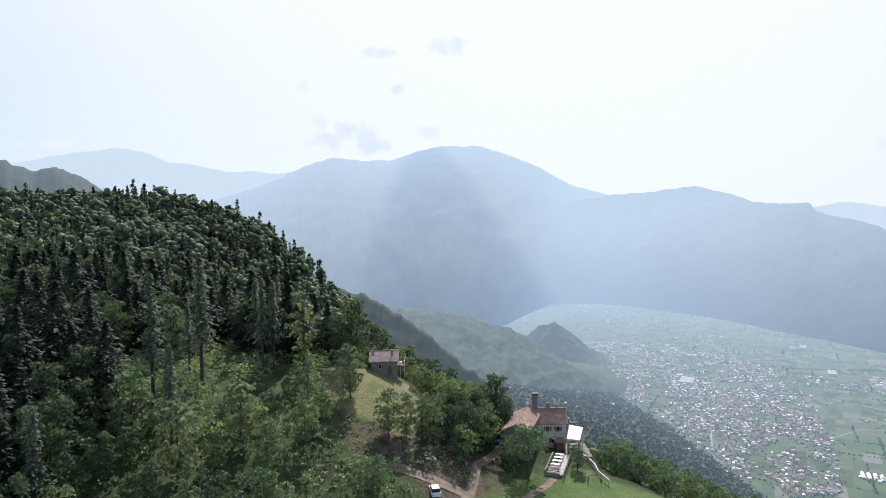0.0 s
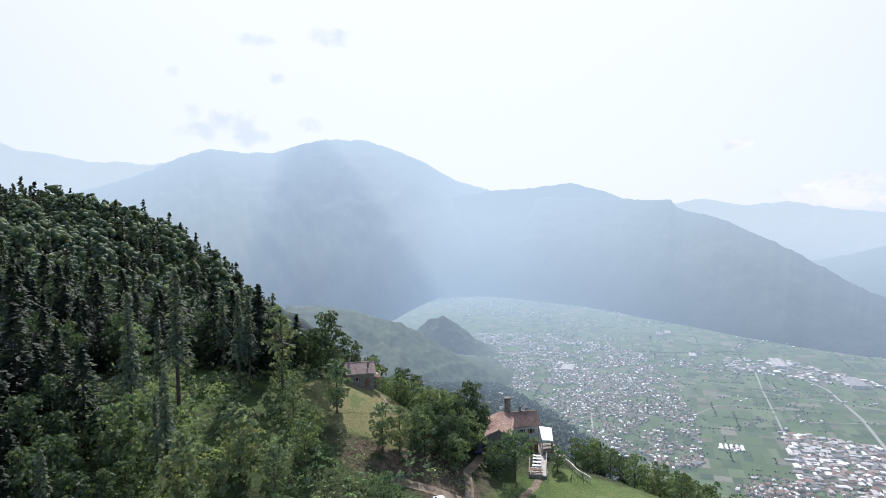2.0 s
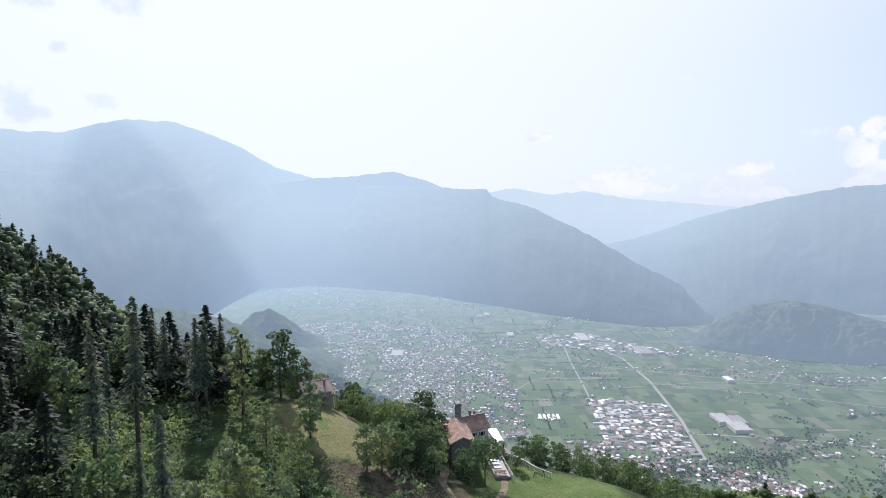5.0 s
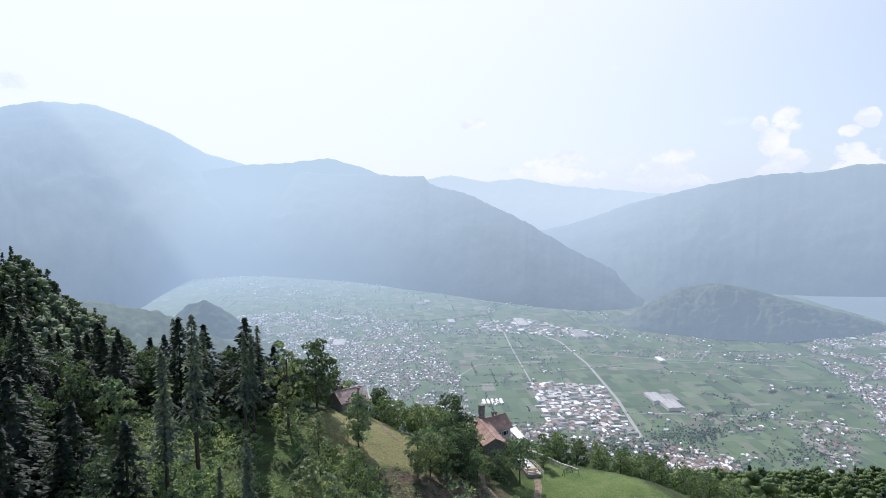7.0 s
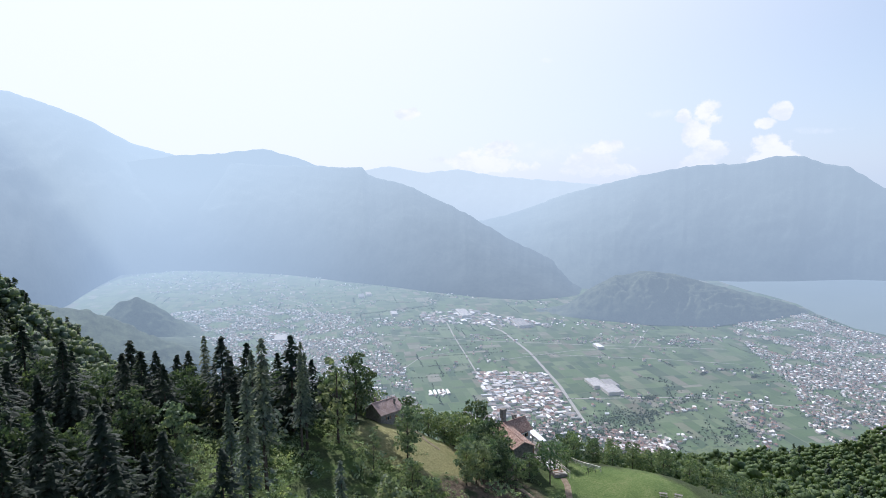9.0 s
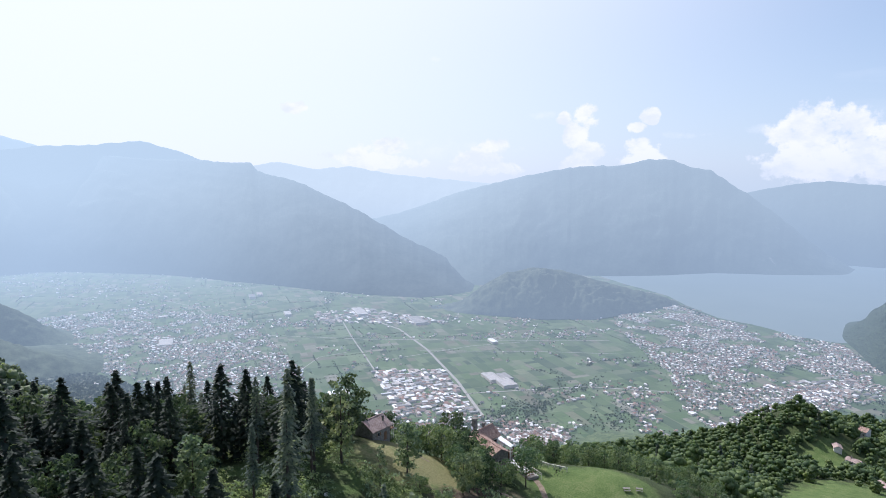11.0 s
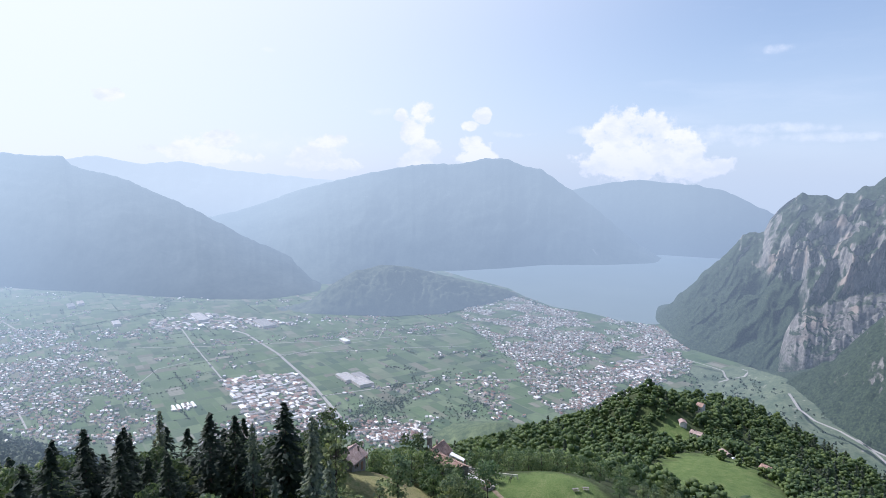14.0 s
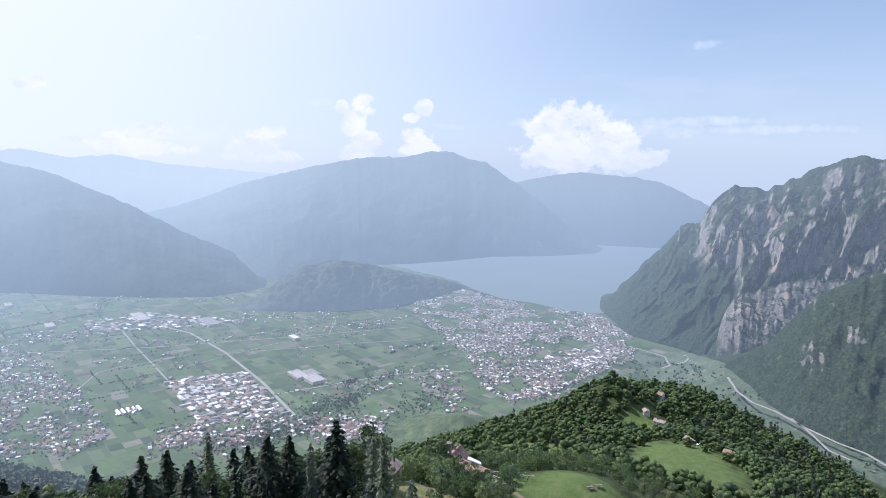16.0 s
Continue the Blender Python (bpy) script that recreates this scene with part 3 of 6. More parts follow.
def mat_cliff(name, lo, hi, foot=-340.0):
    """Limestone walls in broken bands between dark ledges of wood, woods alone towards the foot."""
    k = Mat(name)
    big = k.noise(0.0045, 5, 0.55, (1, 1, 0.8), dist=0.8)
    bands = k.noise(0.022, 8, 0.68, (1, 1, 1.9), dist=1.2)
    ribs = k.noise(0.035, 7, 0.7, (1, 1, 0.35), dist=0.5)
    v = k.math("ADD", k.math("MULTIPLY", big, 0.42), k.math("ADD", k.math("MULTIPLY", bands, 0.30), k.math("MULTIPLY", ribs, 0.28)))
    woods = k.ramp(k.noise(0.16, 8, 0.76), [(0.36, (0.010, 0.021, 0.015)), (0.52, (0.040, 0.062, 0.034)), (0.66, (0.085, 0.115, 0.060))])
    rock = k.ramp(k.noise(0.06, 8, 0.74, (1, 1, 0.6)), [(0.30, (0.09, 0.09, 0.087)), (0.5, (0.22, 0.21, 0.195)), (0.72, (0.50, 0.465, 0.42))])
    warm = k.mix(k.step(k.noise(0.008, 3), 0.56, 0.66, 0.0, 0.6), rock, (0.46, 0.36, 0.29))
    steep = k.step(k.normal_z(), 0.30, 0.75, 1, 0)
    high = k.step(k.axis(2), foot - 90, foot + 160, -0.22, 0.0)
    bare = k.step(k.math("ADD", k.math("ADD", k.math("MULTIPLY", steep, 0.20), v), high), lo, hi)
    k.bump(k.noise(0.09, 8, 0.72), 0.8, 9)
    k.done(k.mix(bare, woods, warm), 0.95)
    # haze over rock and woods is mixed in as emission
    return paint_haze(k)


M_CLIFF = mat_cliff("limestone_cliff", 0.535, 0.68)
M_BUTTRESS = mat_cliff("pale_rock_wall", 0.49, 0.62, -480.0)
M_CLIFF2 = mat_cliff("wooded_limestone", 0.655, 0.71, -520.0)
mountain("cliff_mountain", "steep grey limestone mountain with woods on its ledges",
         [(81.6, -518), (83.0, -443), (84.9, -358), (87.1, -252), (88.2, -184), (89.8, -170), (90.2, -126), (91.2, -61), (92.2, -32), (94.0, -32), (94.4, -44), (96.2, -8), (97.9, 39), (99.8, 73), (101.2, 79), (103.7, 71), (112, 120), (125, 150)],
         [(81.6, 2460), (88, 2560), (94, 2600), (104, 2350), (125, 2000)],
         [(81.6, 2400), (84, 2050), (88, 1960), (92, 1860), (97, 1760), (101, 1700), (110, 1600), (125, 1400)], M_CLIFF, seed=59, gully=0.42, power=0.95, rows=120, step=0.08, rough=26, size=330, back=300, shear=1.1, ribs=250)
mountain("gorge_slope", "wooded slope with pale rock bands above the gorge",
         [(88.5, -518), (90, -490), (92.0, -452), (93.5, -413), (95.5, -375), (96.6, -332), (98.2, -269), (99.7, -227), (101.8, -197), (103.2, -184), (112, -100), (125, 0)], 1600,
         [(88.5, 1540), (92, 1530), (93, 1500), (95.2, 1360), (98.2, 1260), (101.2, 1200), (104, 1165), (112, 1100), (125, 950)], M_CLIFF2, seed=61, gully=0.22, power=0.85, rows=80, step=0.1, rough=14, size=200, foot_z=((88.5, -524), (92, -500), (95, -480), (125, -475)), back=300, shear=0.6, ribs=50)
mountain("rock_buttress", "pale limestone rock wall standing before the mountain",
         [(90.6, -519), (91.5, -475), (91.8, -400), (92.7, -335), (94.1, -305), (95.9, -287), (97.6, -265), (99.3, -262), (102, -250), (106, -230)],
         1900, [(90.6, 1860), (93, 1790), (97, 1770), (106, 1700)], M_BUTTRESS, seed=73, gully=0.30, power=0.6, rows=80, step=0.06, rough=26, size=150, back=250, ribs=90)


def build_gorge_floor():
    """The gravelly floor of the side valley, climbing gently."""
    az, rr = np.linspace(82, 112, 60), np.linspace(0, 1, 24)
    V, A = np.meshgrid(rr, az)
    far = np.interp(A, [82, 89, 92.8, 96.2, 101, 112], [1900, 1800, 1600, 1440, 1330, 1180])
    D = 780 + (far - 780) * V
    x, y = polar(A, D)
    z = np.interp(A, [82, 87, 92, 112], [-524, -505, -450, -446]) + 14 * (fbm(x / 90, y / 90, 4, 83) - 0.5) - 30 * (1 - V)
    me = mesh_of("gorge_floor", np.stack([x.ravel(), y.ravel(), z.ravel()], 1), grid_faces(len(rr), len(az)), M_SLOPE2, True)
    return tagged(new("gorge_floor", me), "scrubby valley floor with pale clearings", "ground", kind="structure")


M_SLOPE2 = mat_far("gorge_scrub", (0.045, 0.075, 0.045), (0.16, 0.19, 0.12), 0.02, rock=(0.36, 0.34, 0.29), bare=0.60)
build_gorge_floor()
M_VINE = mat_far("vineyard_green", (0.03, 0.055, 0.025), (0.15, 0.19, 0.085), 0.05)
mountain("vineyard_hill", "small green vineyard hill at the foot of the slope",
         [(60, -518), (62, -508), (64.5, -486), (66.5, -474), (68, -476), (69.5, -494), (71, -518)], 1190, [(60, 1000), (71, 1060)], M_VINE, seed=67, gully=0.10, size=60, rough=6, back=120)
LOWER_TOE = ((-4, 2300), (8, 2150), (13.2, 2000), (17.2, 1890), (19.7, 1765), (23, 1600), (25.7, 1475), (28.7, 1345), (34, 1190), (45, 1070), (60, 1000), (80, 980))


def toe_at(x, y):
    d, a = math.hypot(x - HUB[0], y - HUB[1]), math.degrees(math.atan2(x - HUB[0], y - HUB[1]))
    return d - float(np.interp(a, *np.array(LOWER_TOE, float).T))


def lower_height(x, y):
    """The long lower slope of the hill down to the edge of the plain."""
    x, y = np.asarray(x, float), np.asarray(y, float)
    d, a = np.hypot(x - HUB[0], y - HUB[1]), np.degrees(np.arctan2(x - HUB[0], y - HUB[1]))
    v = np.clip((d - 430) / (np.interp(a, *np.array(LOWER_TOE, float).T) - 430), 0, 1)
    return PLAIN_Z - 1 + np.interp(a, [-4, 10, 30, 40, 80], [330, 320, 300, 220, 180]) * (1 - v) ** 1.15 + 26 * (fbm(x / 170, y / 170, 4, 91) - 0.55) * np.sin(np.pi * v)


def build_lower_slope():
    az, rr = np.linspace(-4, 80, 190), np.linspace(0, 1, 70)
    V, A = np.meshgrid(rr, az)
    D = 430 + (np.interp(A, *np.array(LOWER_TOE, float).T) - 430) * V
    x, y = polar(A, D)
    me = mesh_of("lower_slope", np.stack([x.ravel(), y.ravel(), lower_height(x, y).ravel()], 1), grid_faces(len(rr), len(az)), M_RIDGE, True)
    return tagged(new("lower_slope", me), "long dark wooded lower slope of the hill", "hillside", kind="structure")


build_lower_slope()

# ---- trees ----
def cards(centres, size, out_dir, rng, flat=0.5, aspect=0.75):
    """Small kite-shaped leaf cards: verts and quads."""
    n = len(centres)
    nrm = rng.normal(size=(n, 3)) * (1 - flat) + out_dir * flat * 1.6
    nrm /= np.linalg.norm(nrm, axis=1)[:, None] + 1e-9
    t = np.cross(nrm, rng.normal(size=(n, 3)))
    t /= np.linalg.norm(t, axis=1)[:, None] + 1e-9
    b = np.cross(nrm, t)
    s = (size * rng.uniform(0.6, 1.35, n))[:, None]
    v = np.stack([centres + t * s, centres + b * s * aspect + nrm * s * 0.18, centres - t * s, centres - b * s * aspect - nrm * s * 0.18], 1)
    return v.reshape(-1, 3), np.arange(4 * n).reshape(-1, 4)


def crown_broad(rng, h, w, clumps, per, size, base=0.14):
    """Clumps of leaves heaped round limbs: verts and quads of an uneven crown."""
    cen, out = [], []
    for i in range(clumps):
        a, u = rng.uniform(0, 2 * np.pi), (i + 0.5) / clumps
        zz = base + (1 - base) * u
        prof = np.sin(np.pi * np.clip((zz - base * 0.7) / (1.08 - base * 0.7), 0, 1)) ** 0.6
        rad = w * prof * rng.uniform(0.35, 1.0)
        c = np.array([rad * np.cos(a), rad * np.sin(a), h * zz * rng.uniform(0.93, 1.05)])
        cr = w * rng.uniform(0.26, 0.46)
        d = rng.normal(size=(per, 3))
        d /= np.linalg.norm(d, axis=1)[:, None]
        d[:, 2] = np.where(d[:, 2] < -0.3, -d[:, 2] * 0.5, d[:, 2])
        p = c + d * cr * (rng.uniform(0.45, 1.0, per) ** 0.5)[:, None] * np.array([1, 1, 0.75])
        cen.append(p)
        out.append(d)
    cen, out = np.concatenate(cen), np.concatenate(out)
    return cards(cen, size, out, rng, 0.45)


ICO_V = np.array([(0, 0, 1)] + [(0.894 * math.cos(k * 1.2566), 0.894 * math.sin(k * 1.2566), 0.447) for k in range(5)]
                 + [(0.894 * math.cos(k * 1.2566 + 0.6283), 0.894 * math.sin(k * 1.2566 + 0.6283), -0.447) for k in range(5)] + [(0, 0, -1)])
ICO_F = np.array([(0, 1 + k, 1 + (k + 1) % 5) for k in range(5)] + [(1 + k, 6 + k, 1 + (k + 1) % 5) for k in range(5)]
                 + [(6 + k, 6 + (k + 1) % 5, 1 + (k + 1) % 5) for k in range(5)] + [(11, 6 + (k + 1) % 5, 6 + k) for k in range(5)])


def crown_lumpy(rng, h, w, lumps, leaves, size, base=0.3):
    """A far crown: many small uneven leaf masses heaped up, with loose sprays of leaves over them."""
    vs, ts, cen, out = [], [], [], []
    for i in range(lumps):
        u, a = (i + 0.5) / lumps, i * 2.4 + rng.uniform(-0.5, 0.5)
        zz = base + (0.93 - base) * u
        rad = w * (0.82 * math.sin(math.pi * min(1, 0.25 + 0.72 * (1 - u))) ** 0.7) * rng.uniform(0.5, 1.0) * (1 - u) ** 0.35
        c = np.array([rad * math.cos(a), rad * math.sin(a), h * zz * rng.uniform(0.92, 1.06)])
        r = w * rng.uniform(0.20, 0.34)
        v = ICO_V * r * rng.uniform(0.65, 1.25, (12, 1)) * np.array([1, 1, 0.85])
        t = rng.uniform(0, 6.28)
        v = v @ np.array([[math.cos(t), math.sin(t), 0], [-math.sin(t), math.cos(t), 0], [0, 0, 1]])
        ts.append(ICO_F + 12 * i)
        vs.append(v + c)
        d = rng.normal(size=(leaves, 3))
        d[:, 2] = np.abs(d[:, 2])
        d /= np.linalg.norm(d, axis=1)[:, None]
        cen.append(c + d * r * rng.uniform(0.85, 1.2, (leaves, 1)) * np.array([1, 1, 0.85]))
        out.append(d)
    lv, lf = cards(np.concatenate(cen), size, np.concatenate(out), rng, 0.35)
    return np.concatenate(vs + [lv]), lf + 12 * lumps, np.concatenate(ts)


def crown_conifer(rng, h, w, tiers, per, size, base=0.15, droop=0.35, ragged=0.3, sprays=4):
    """Tiers of drooping boughs, each bough a row of small hanging sprays, with gaps."""
    vs = []
    for i in range(tiers):
        u = (i + rng.uniform(-0.3, 0.3)) / (tiers - 1)
        u = min(max(u, 0.0), 0.995)
        z = h * (base + (1 - base) * u)
        lobe = 0.8 + 0.2 * math.sin(9 * u + 2 * h)
        rad = w * (1 - u) ** 0.8 * rng.uniform(1 - ragged, 1.0) * min(1.0, 0.55 + 3 * u) * lobe + 0.15
        n = max(3, int(per * (0.4 + 0.6 * (1 - u))))
        for j in range(n):
            if rng.random() < 0.12:
                continue
            a = 2 * np.pi * (j + rng.uniform(-0.45, 0.45)) / n + i * 0.7
            r = rad * rng.uniform(0.55, 1.15)
            d, s = np.array([np.cos(a), np.sin(a), 0]), np.array([-np.sin(a), np.cos(a), 0])
            for t in np.linspace(0.3, 1.0, sprays):
                c = d * r * t + s * rng.normal() * 0.12 * r + np.array([0, 0, z - droop * r * t**1.4 + rng.normal() * 0.12])
                L, wd = size * rng.uniform(0.7, 1.3), size * rng.uniform(0.4, 0.8)
                dd = d + np.array([0, 0, -droop * rng.uniform(0.5, 1.6)]) + s * rng.normal() * 0.4
                ss = s + np.array([0, 0, rng.normal() * 0.5])
                vs += [c + dd * L, c + ss * wd - np.array([0, 0, 0.25 * wd]), c - dd * L * 0.7, c - ss * wd - np.array([0, 0, 0.25 * wd])]
    v = np.array(vs)
    return v, np.arange(len(v)).reshape(-1, 4)


def trunk_mesh(rng, h, r, limbs, spread, name="trunk", lift=0.35):
    bm = bmesh.new()
    def limb(p0, p1, r0, r1, seg=6):
        ax = Vector(p1) - Vector(p0)
        m = ax.to_track_quat("Z", "Y").to_matrix()
        rings = []
        for p, rr in ((Vector(p0), r0), (Vector(p0).lerp(Vector(p1), 0.5) + Vector(rng.normal(size=3)) * r0 * 0.5, (r0 + r1) / 2), (Vector(p1), r1)):
            rings.append([bm.verts.new(p + m @ Vector((rr * math.cos(2 * math.pi * k / seg), rr * math.sin(2 * math.pi * k / seg), 0))) for k in range(seg)])
        for a, b in zip(rings, rings[1:]):
            for k in range(seg):
                bm.faces.new((a[k], a[(k + 1) % seg], b[(k + 1) % seg], b[k]))
    limb((0, 0, -0.5), (0, 0, h * 0.55), r, r * 0.6)
    limb((0, 0, h * 0.55), (rng.normal() * 0.1, rng.normal() * 0.1, h * 0.94), r * 0.6, r * 0.12)
    for i in range(limbs):
        a = 2 * math.pi * i / max(limbs, 1) + rng.uniform(-0.4, 0.4)
        z0 = h * rng.uniform(lift * 0.8, lift + 0.3)
        q = spread * rng.uniform(0.5, 0.85)
        limb((0, 0, z0), (q * math.cos(a), q * math.sin(a), z0 + h * rng.uniform(0.12, 0.28)), r * 0.4, r * 0.1, 5)
    me = bpy.data.meshes.new(name)
    bm.to_mesh(me)
    bm.free()
    me.materials.append(M_BARK)
    return me


def tree_kind(name, label, seed, kind, h, w, mat, fine=True):
    """Meshes of one kind of tree: trunk and crown."""
    rng = np.random.default_rng(seed)
    if kind == "broad":
        v, f = crown_broad(rng, h, w, 40, 31 if h < 10 else 46, 0.30 if h > 10 else 0.023 * h + 0.055) if fine else (None, None)
    elif kind == "bush":
        v, f = None, None
    elif kind == "shade":
        v, f = crown_broad(rng, h, w, 36, 40, 0.26, 0.5)
    elif kind == "slim":
        v, f = crown_broad(rng, h, w, 30, 20, 0.26, 0.18)
    else:
        drp, rag = (0.42, 0.35) if kind == "spruce" else (0.5, 0.6)
        if fine:
            v, f = crown_conifer(rng, h, w, 30, 10, 0.47 if kind == "spruce" else 0.34, 0.12 if kind == "spruce" else 0.36, drp, rag, 5 if kind == "spruce" else 4)
        else:
            v, f = crown_conifer(rng, h, w, 13, 7, 0.9, 0.08, drp, rag, 2)
    tris = None
    if kind == "broad" and not fine:
        v, f, tris = crown_lumpy(rng, h, w, 14, 3, 0.058 * h, 0.2)
    elif kind == "bush":
        v, f, tris = (*crown_broad(rng, h, w, 7, 7, 0.85, 0.12), None)
    out = dict(name=name, label=label, verts=v, quads=f, tris=tris, h=h)
    if fine:
        out["crown"] = mesh_of("crown", v, f, mat)
        out["trunk"] = trunk_mesh(rng, h, 0.012 * h + 0.06, 7 if kind in ("broad", "slim", "shade") else 0, w, "trunk", 0.28)
    return out


def plant_tree(k, x, y, s, turn, group, label=None, z=None):
    ob = new(k["name"])
    ob.empty_display_size = 0.5
    for nm in ("trunk", "crown"):
        c = new(nm, k[nm])
        c.parent = ob
    wide = s * (1.2 if k["name"] == "spruce_tree" else 1.0)
    ob.matrix_world = pose(x, y, (hz(x, y) if z is None else z) - 0.1, 0, 0, turn) @ Matrix.Diagonal((wide, wide, s, 1))
    return tagged(ob, label or k["label"], "tree", group)


KIND = {
    "broad_a": tree_kind("broadleaf_tree", "leafy green broadleaf tree on the grassy slope", 1, "broad", 8.5, 3.0, M_LEAF),
    "broad_b": tree_kind("broadleaf_tree", "full round broadleaf tree with bright green leaves", 2, "broad", 7.0, 3.2, M_LEAF),
    "broad_c": tree_kind("broadleaf_tree", "pale grey-green broadleaf tree on the hillside", 3, "broad", 9.0, 2.8, M_LEAF2),
    "broad_d": tree_kind("broadleaf_tree", "dark dense broadleaf tree on the hillside", 4, "broad", 12.0, 4.2, M_LEAF3),
    "shade_a": tree_kind("shade_tree", "round shade tree with a bare trunk before the house", 9, "shade", 9.6, 4.0, M_LEAF),
    "slim_a": tree_kind("slender_tree", "slender pale young tree with sparse leaves", 5, "slim", 10.0, 1.9, M_LEAF2),
    "spruce_a": tree_kind("spruce_tree", "tall dark green spruce in the forest", 6, "spruce", 17.0, 7.4, M_NEEDLE),
    "spruce_b": tree_kind("spruce_tree", "dark pointed spruce on the forest edge", 7, "spruce", 14.5, 6.6, M_NEEDLE),
    "larch_a": tree_kind("larch_tree", "tall thin larch with a bare lower trunk", 8, "larch", 19.0, 3.6, M_LARCH),
}
FAR_KINDS = [tree_kind("far", "", 20 + i, "broad", 7.6, 4.9, None, False) for i in range(6)]
FAR_SPRUCE = [tree_kind("far", "", 30 + i, "spruce", 11, 3.6, None, False) for i in range(4)]
SHRUBS = [tree_kind("far", "", 40 + i, "bush", 8, 6.5, None, False) for i in range(4)]


def in_ellipse(x, y, e, grow=1.0):
    return ((x - e[0]) / (e[2] * grow)) ** 2 + ((y - e[1]) / (e[3] * grow)) ** 2 < 1


OPEN = MEADOWS + ((-10, 134, 15, 11), (-17, 127, 8, 9), (350, 99, 12, 9), (4, 119, 15, 8), (2, 107, 12, 6), (26, 138, 13, 11), (271, 51, 12, 9), (402, 98, 14, 12), (342, 94, 16, 10))


def is_open(x, y, grow=1.0):
    return any(in_ellipse(x, y, e, grow) for e in OPEN)


def scatter(rng, n, x0, x1, y0, y1, gap, taken, ok):
    """Seeded random spots, no two closer than gap."""
    out, cells = [], {}
    for (x, y) in taken:
        cells.setdefault((int(x // gap), int(y // gap)), []).append((x, y))
    for _ in range(n * 12):
        if len(out) >= n:
            break
        x, y = rng.uniform(x0, x1), rng.uniform(y0, y1)
        if not ok(x, y):
            continue
        cx, cy = int(x // gap), int(y // gap)
        if any((x - a) ** 2 + (y - b) ** 2 < gap * gap for i in (-1, 0, 1) for j in (-1, 0, 1) for a, b in cells.get((cx + i, cy + j), ())):
            continue
        cells.setdefault((cx, cy), []).append((x, y))
        out.append((x, y))
    return out


def merged_wood(name, label, spots, kinds, mat, rng, lo=0.7, hi=1.3, sink=1.2):
    """Far woods: many crowns joined into one mesh."""
    vs, fs, ts, base = [], [], [], 0
    xy = np.array(spots)
    zs = hill(xy[:, 0], xy[:, 1])
    for (x, y), z in zip(spots, zs):
        k = kinds[rng.integers(len(kinds))]
        a, s = rng.uniform(0, 2 * np.pi), rng.uniform(lo, hi)
        c, d = np.cos(a) * s, np.sin(a) * s
        v = k["verts"] @ np.array([[c, d, 0], [-d, c, 0], [0, 0, s * rng.uniform(0.85, 1.2)]]) + (x, y, z - sink)
        vs.append(v)
        fs.append(k["quads"] + base)
        if k["tris"] is not None:
            ts.append(k["tris"] + base)
        base += len(v)
    me = mesh_of(name, np.concatenate(vs), np.concatenate(fs).tolist() + (np.concatenate(ts).tolist() if ts else []), mat, True)
    return tagged(new(name, me), label, "woods", kind="stuff")


# single trees that stand out round the house and the hut: kind, x, y, height
MARKED = (
    ("broad_d", -21.4, 144.5, 13.5), ("broad_c", -19.4, 128, 10.5), ("larch_a", -39.1, 134.7, 20.5), ("spruce_b", -36, 145, 20),
    ("spruce_a", -42.5, 152, 18.5), ("larch_a", -37.3, 136.4, 19.5), ("slim_a", -30.6, 136.1, 16.5), ("larch_a", -49.4, 127.2, 27), ("larch_a", -55.6, 118.8, 25), ("larch_a", -53.8, 131.6, 16),
    ("broad_c", -60.5, 140, 12), ("slim_a", -28, 127.2, 8), ("broad_a", -25.4, 112.3, 8), ("broad_a", -24, 120, 6),
    ("broad_c", -11, 119.4, 8.6), ("broad_c", -7.6, 120.4, 8.8), ("slim_a", -4.6, 121.4, 9.5), ("broad_a", -2.4, 122.4, 8.5),
    ("broad_d", 1.4, 124, 8.6), ("broad_a", 3.4, 119.8, 7.5), ("broad_d", 4.6, 126, 9), ("broad_a", 8.2, 130.4, 9), ("slim_a", 7.2, 126.6, 6.5), ("broad_a", 12.4, 124.4, 6.2),
    ("shade_a", 16.1, 121.3, 9.6), ("broad_a", 26.6, 125.4, 5.2), ("broad_d", 11.4, 141.5, 12.5), ("broad_b", 0.8, 136, 8.5),
    ("broad_d", -58, 91, 14), ("larch_a", -46.8, 106, 19), ("broad_c", -36, 109.4, 12), ("broad_c", -43, 99.4, 13), ("broad_b", -12.3, 103.9, 6), ("broad_a", -54.3, 108, 12), ("broad_c", -30, 104, 9),
    ("broad_b", 4.5, 134, 8.5), ("broad_d", 2, 131.5, 8), ("broad_d", 7.5, 135.5, 9), ("broad_d", 12, 136.5, 9), ("broad_a", -3.4, 127.6, 6.5), ("broad_b", -1, 130.4, 6.5),
    ("broad_b", -5.5, 143.5, 6), ("broad_b", -2, 144, 6.5), ("broad_b", 2.5, 146, 7), ("broad_a", 6, 140.5, 8.5), ("broad_b", 4, 143, 8), ("broad_a", 0.6, 141, 7),
    ("spruce_a", -74, 160, 20), ("spruce_b", -60, 173, 19), ("spruce_a", -47, 154, 20), ("larch_a", -33, 147, 18), ("larch_a", -44, 146, 18),
    ("broad_b", 36, 131, 6.5), ("broad_a", 40, 128, 7), ("broad_b", 44, 124.5, 7), ("broad_a", 48, 121, 7.5), ("broad_b", 52, 118, 7), ("broad_a", 56, 115, 8),
    ("broad_b", 60.5, 112, 7.5), ("broad_a", 64.5, 107.5, 8), ("broad_b", 68, 103, 7.5), ("broad_b", 71, 97, 7.5), ("broad_a", 57, 121, 8), ("broad_b", 49, 128, 7),
    ("broad_a", 34.5, 134.5, 6), ("broad_b", 38.5, 133.5, 7.5), ("spruce_b", 42, 138, 9), ("broad_d", 44.5, 131, 7), ("broad_a", 53, 124.5, 8),
)


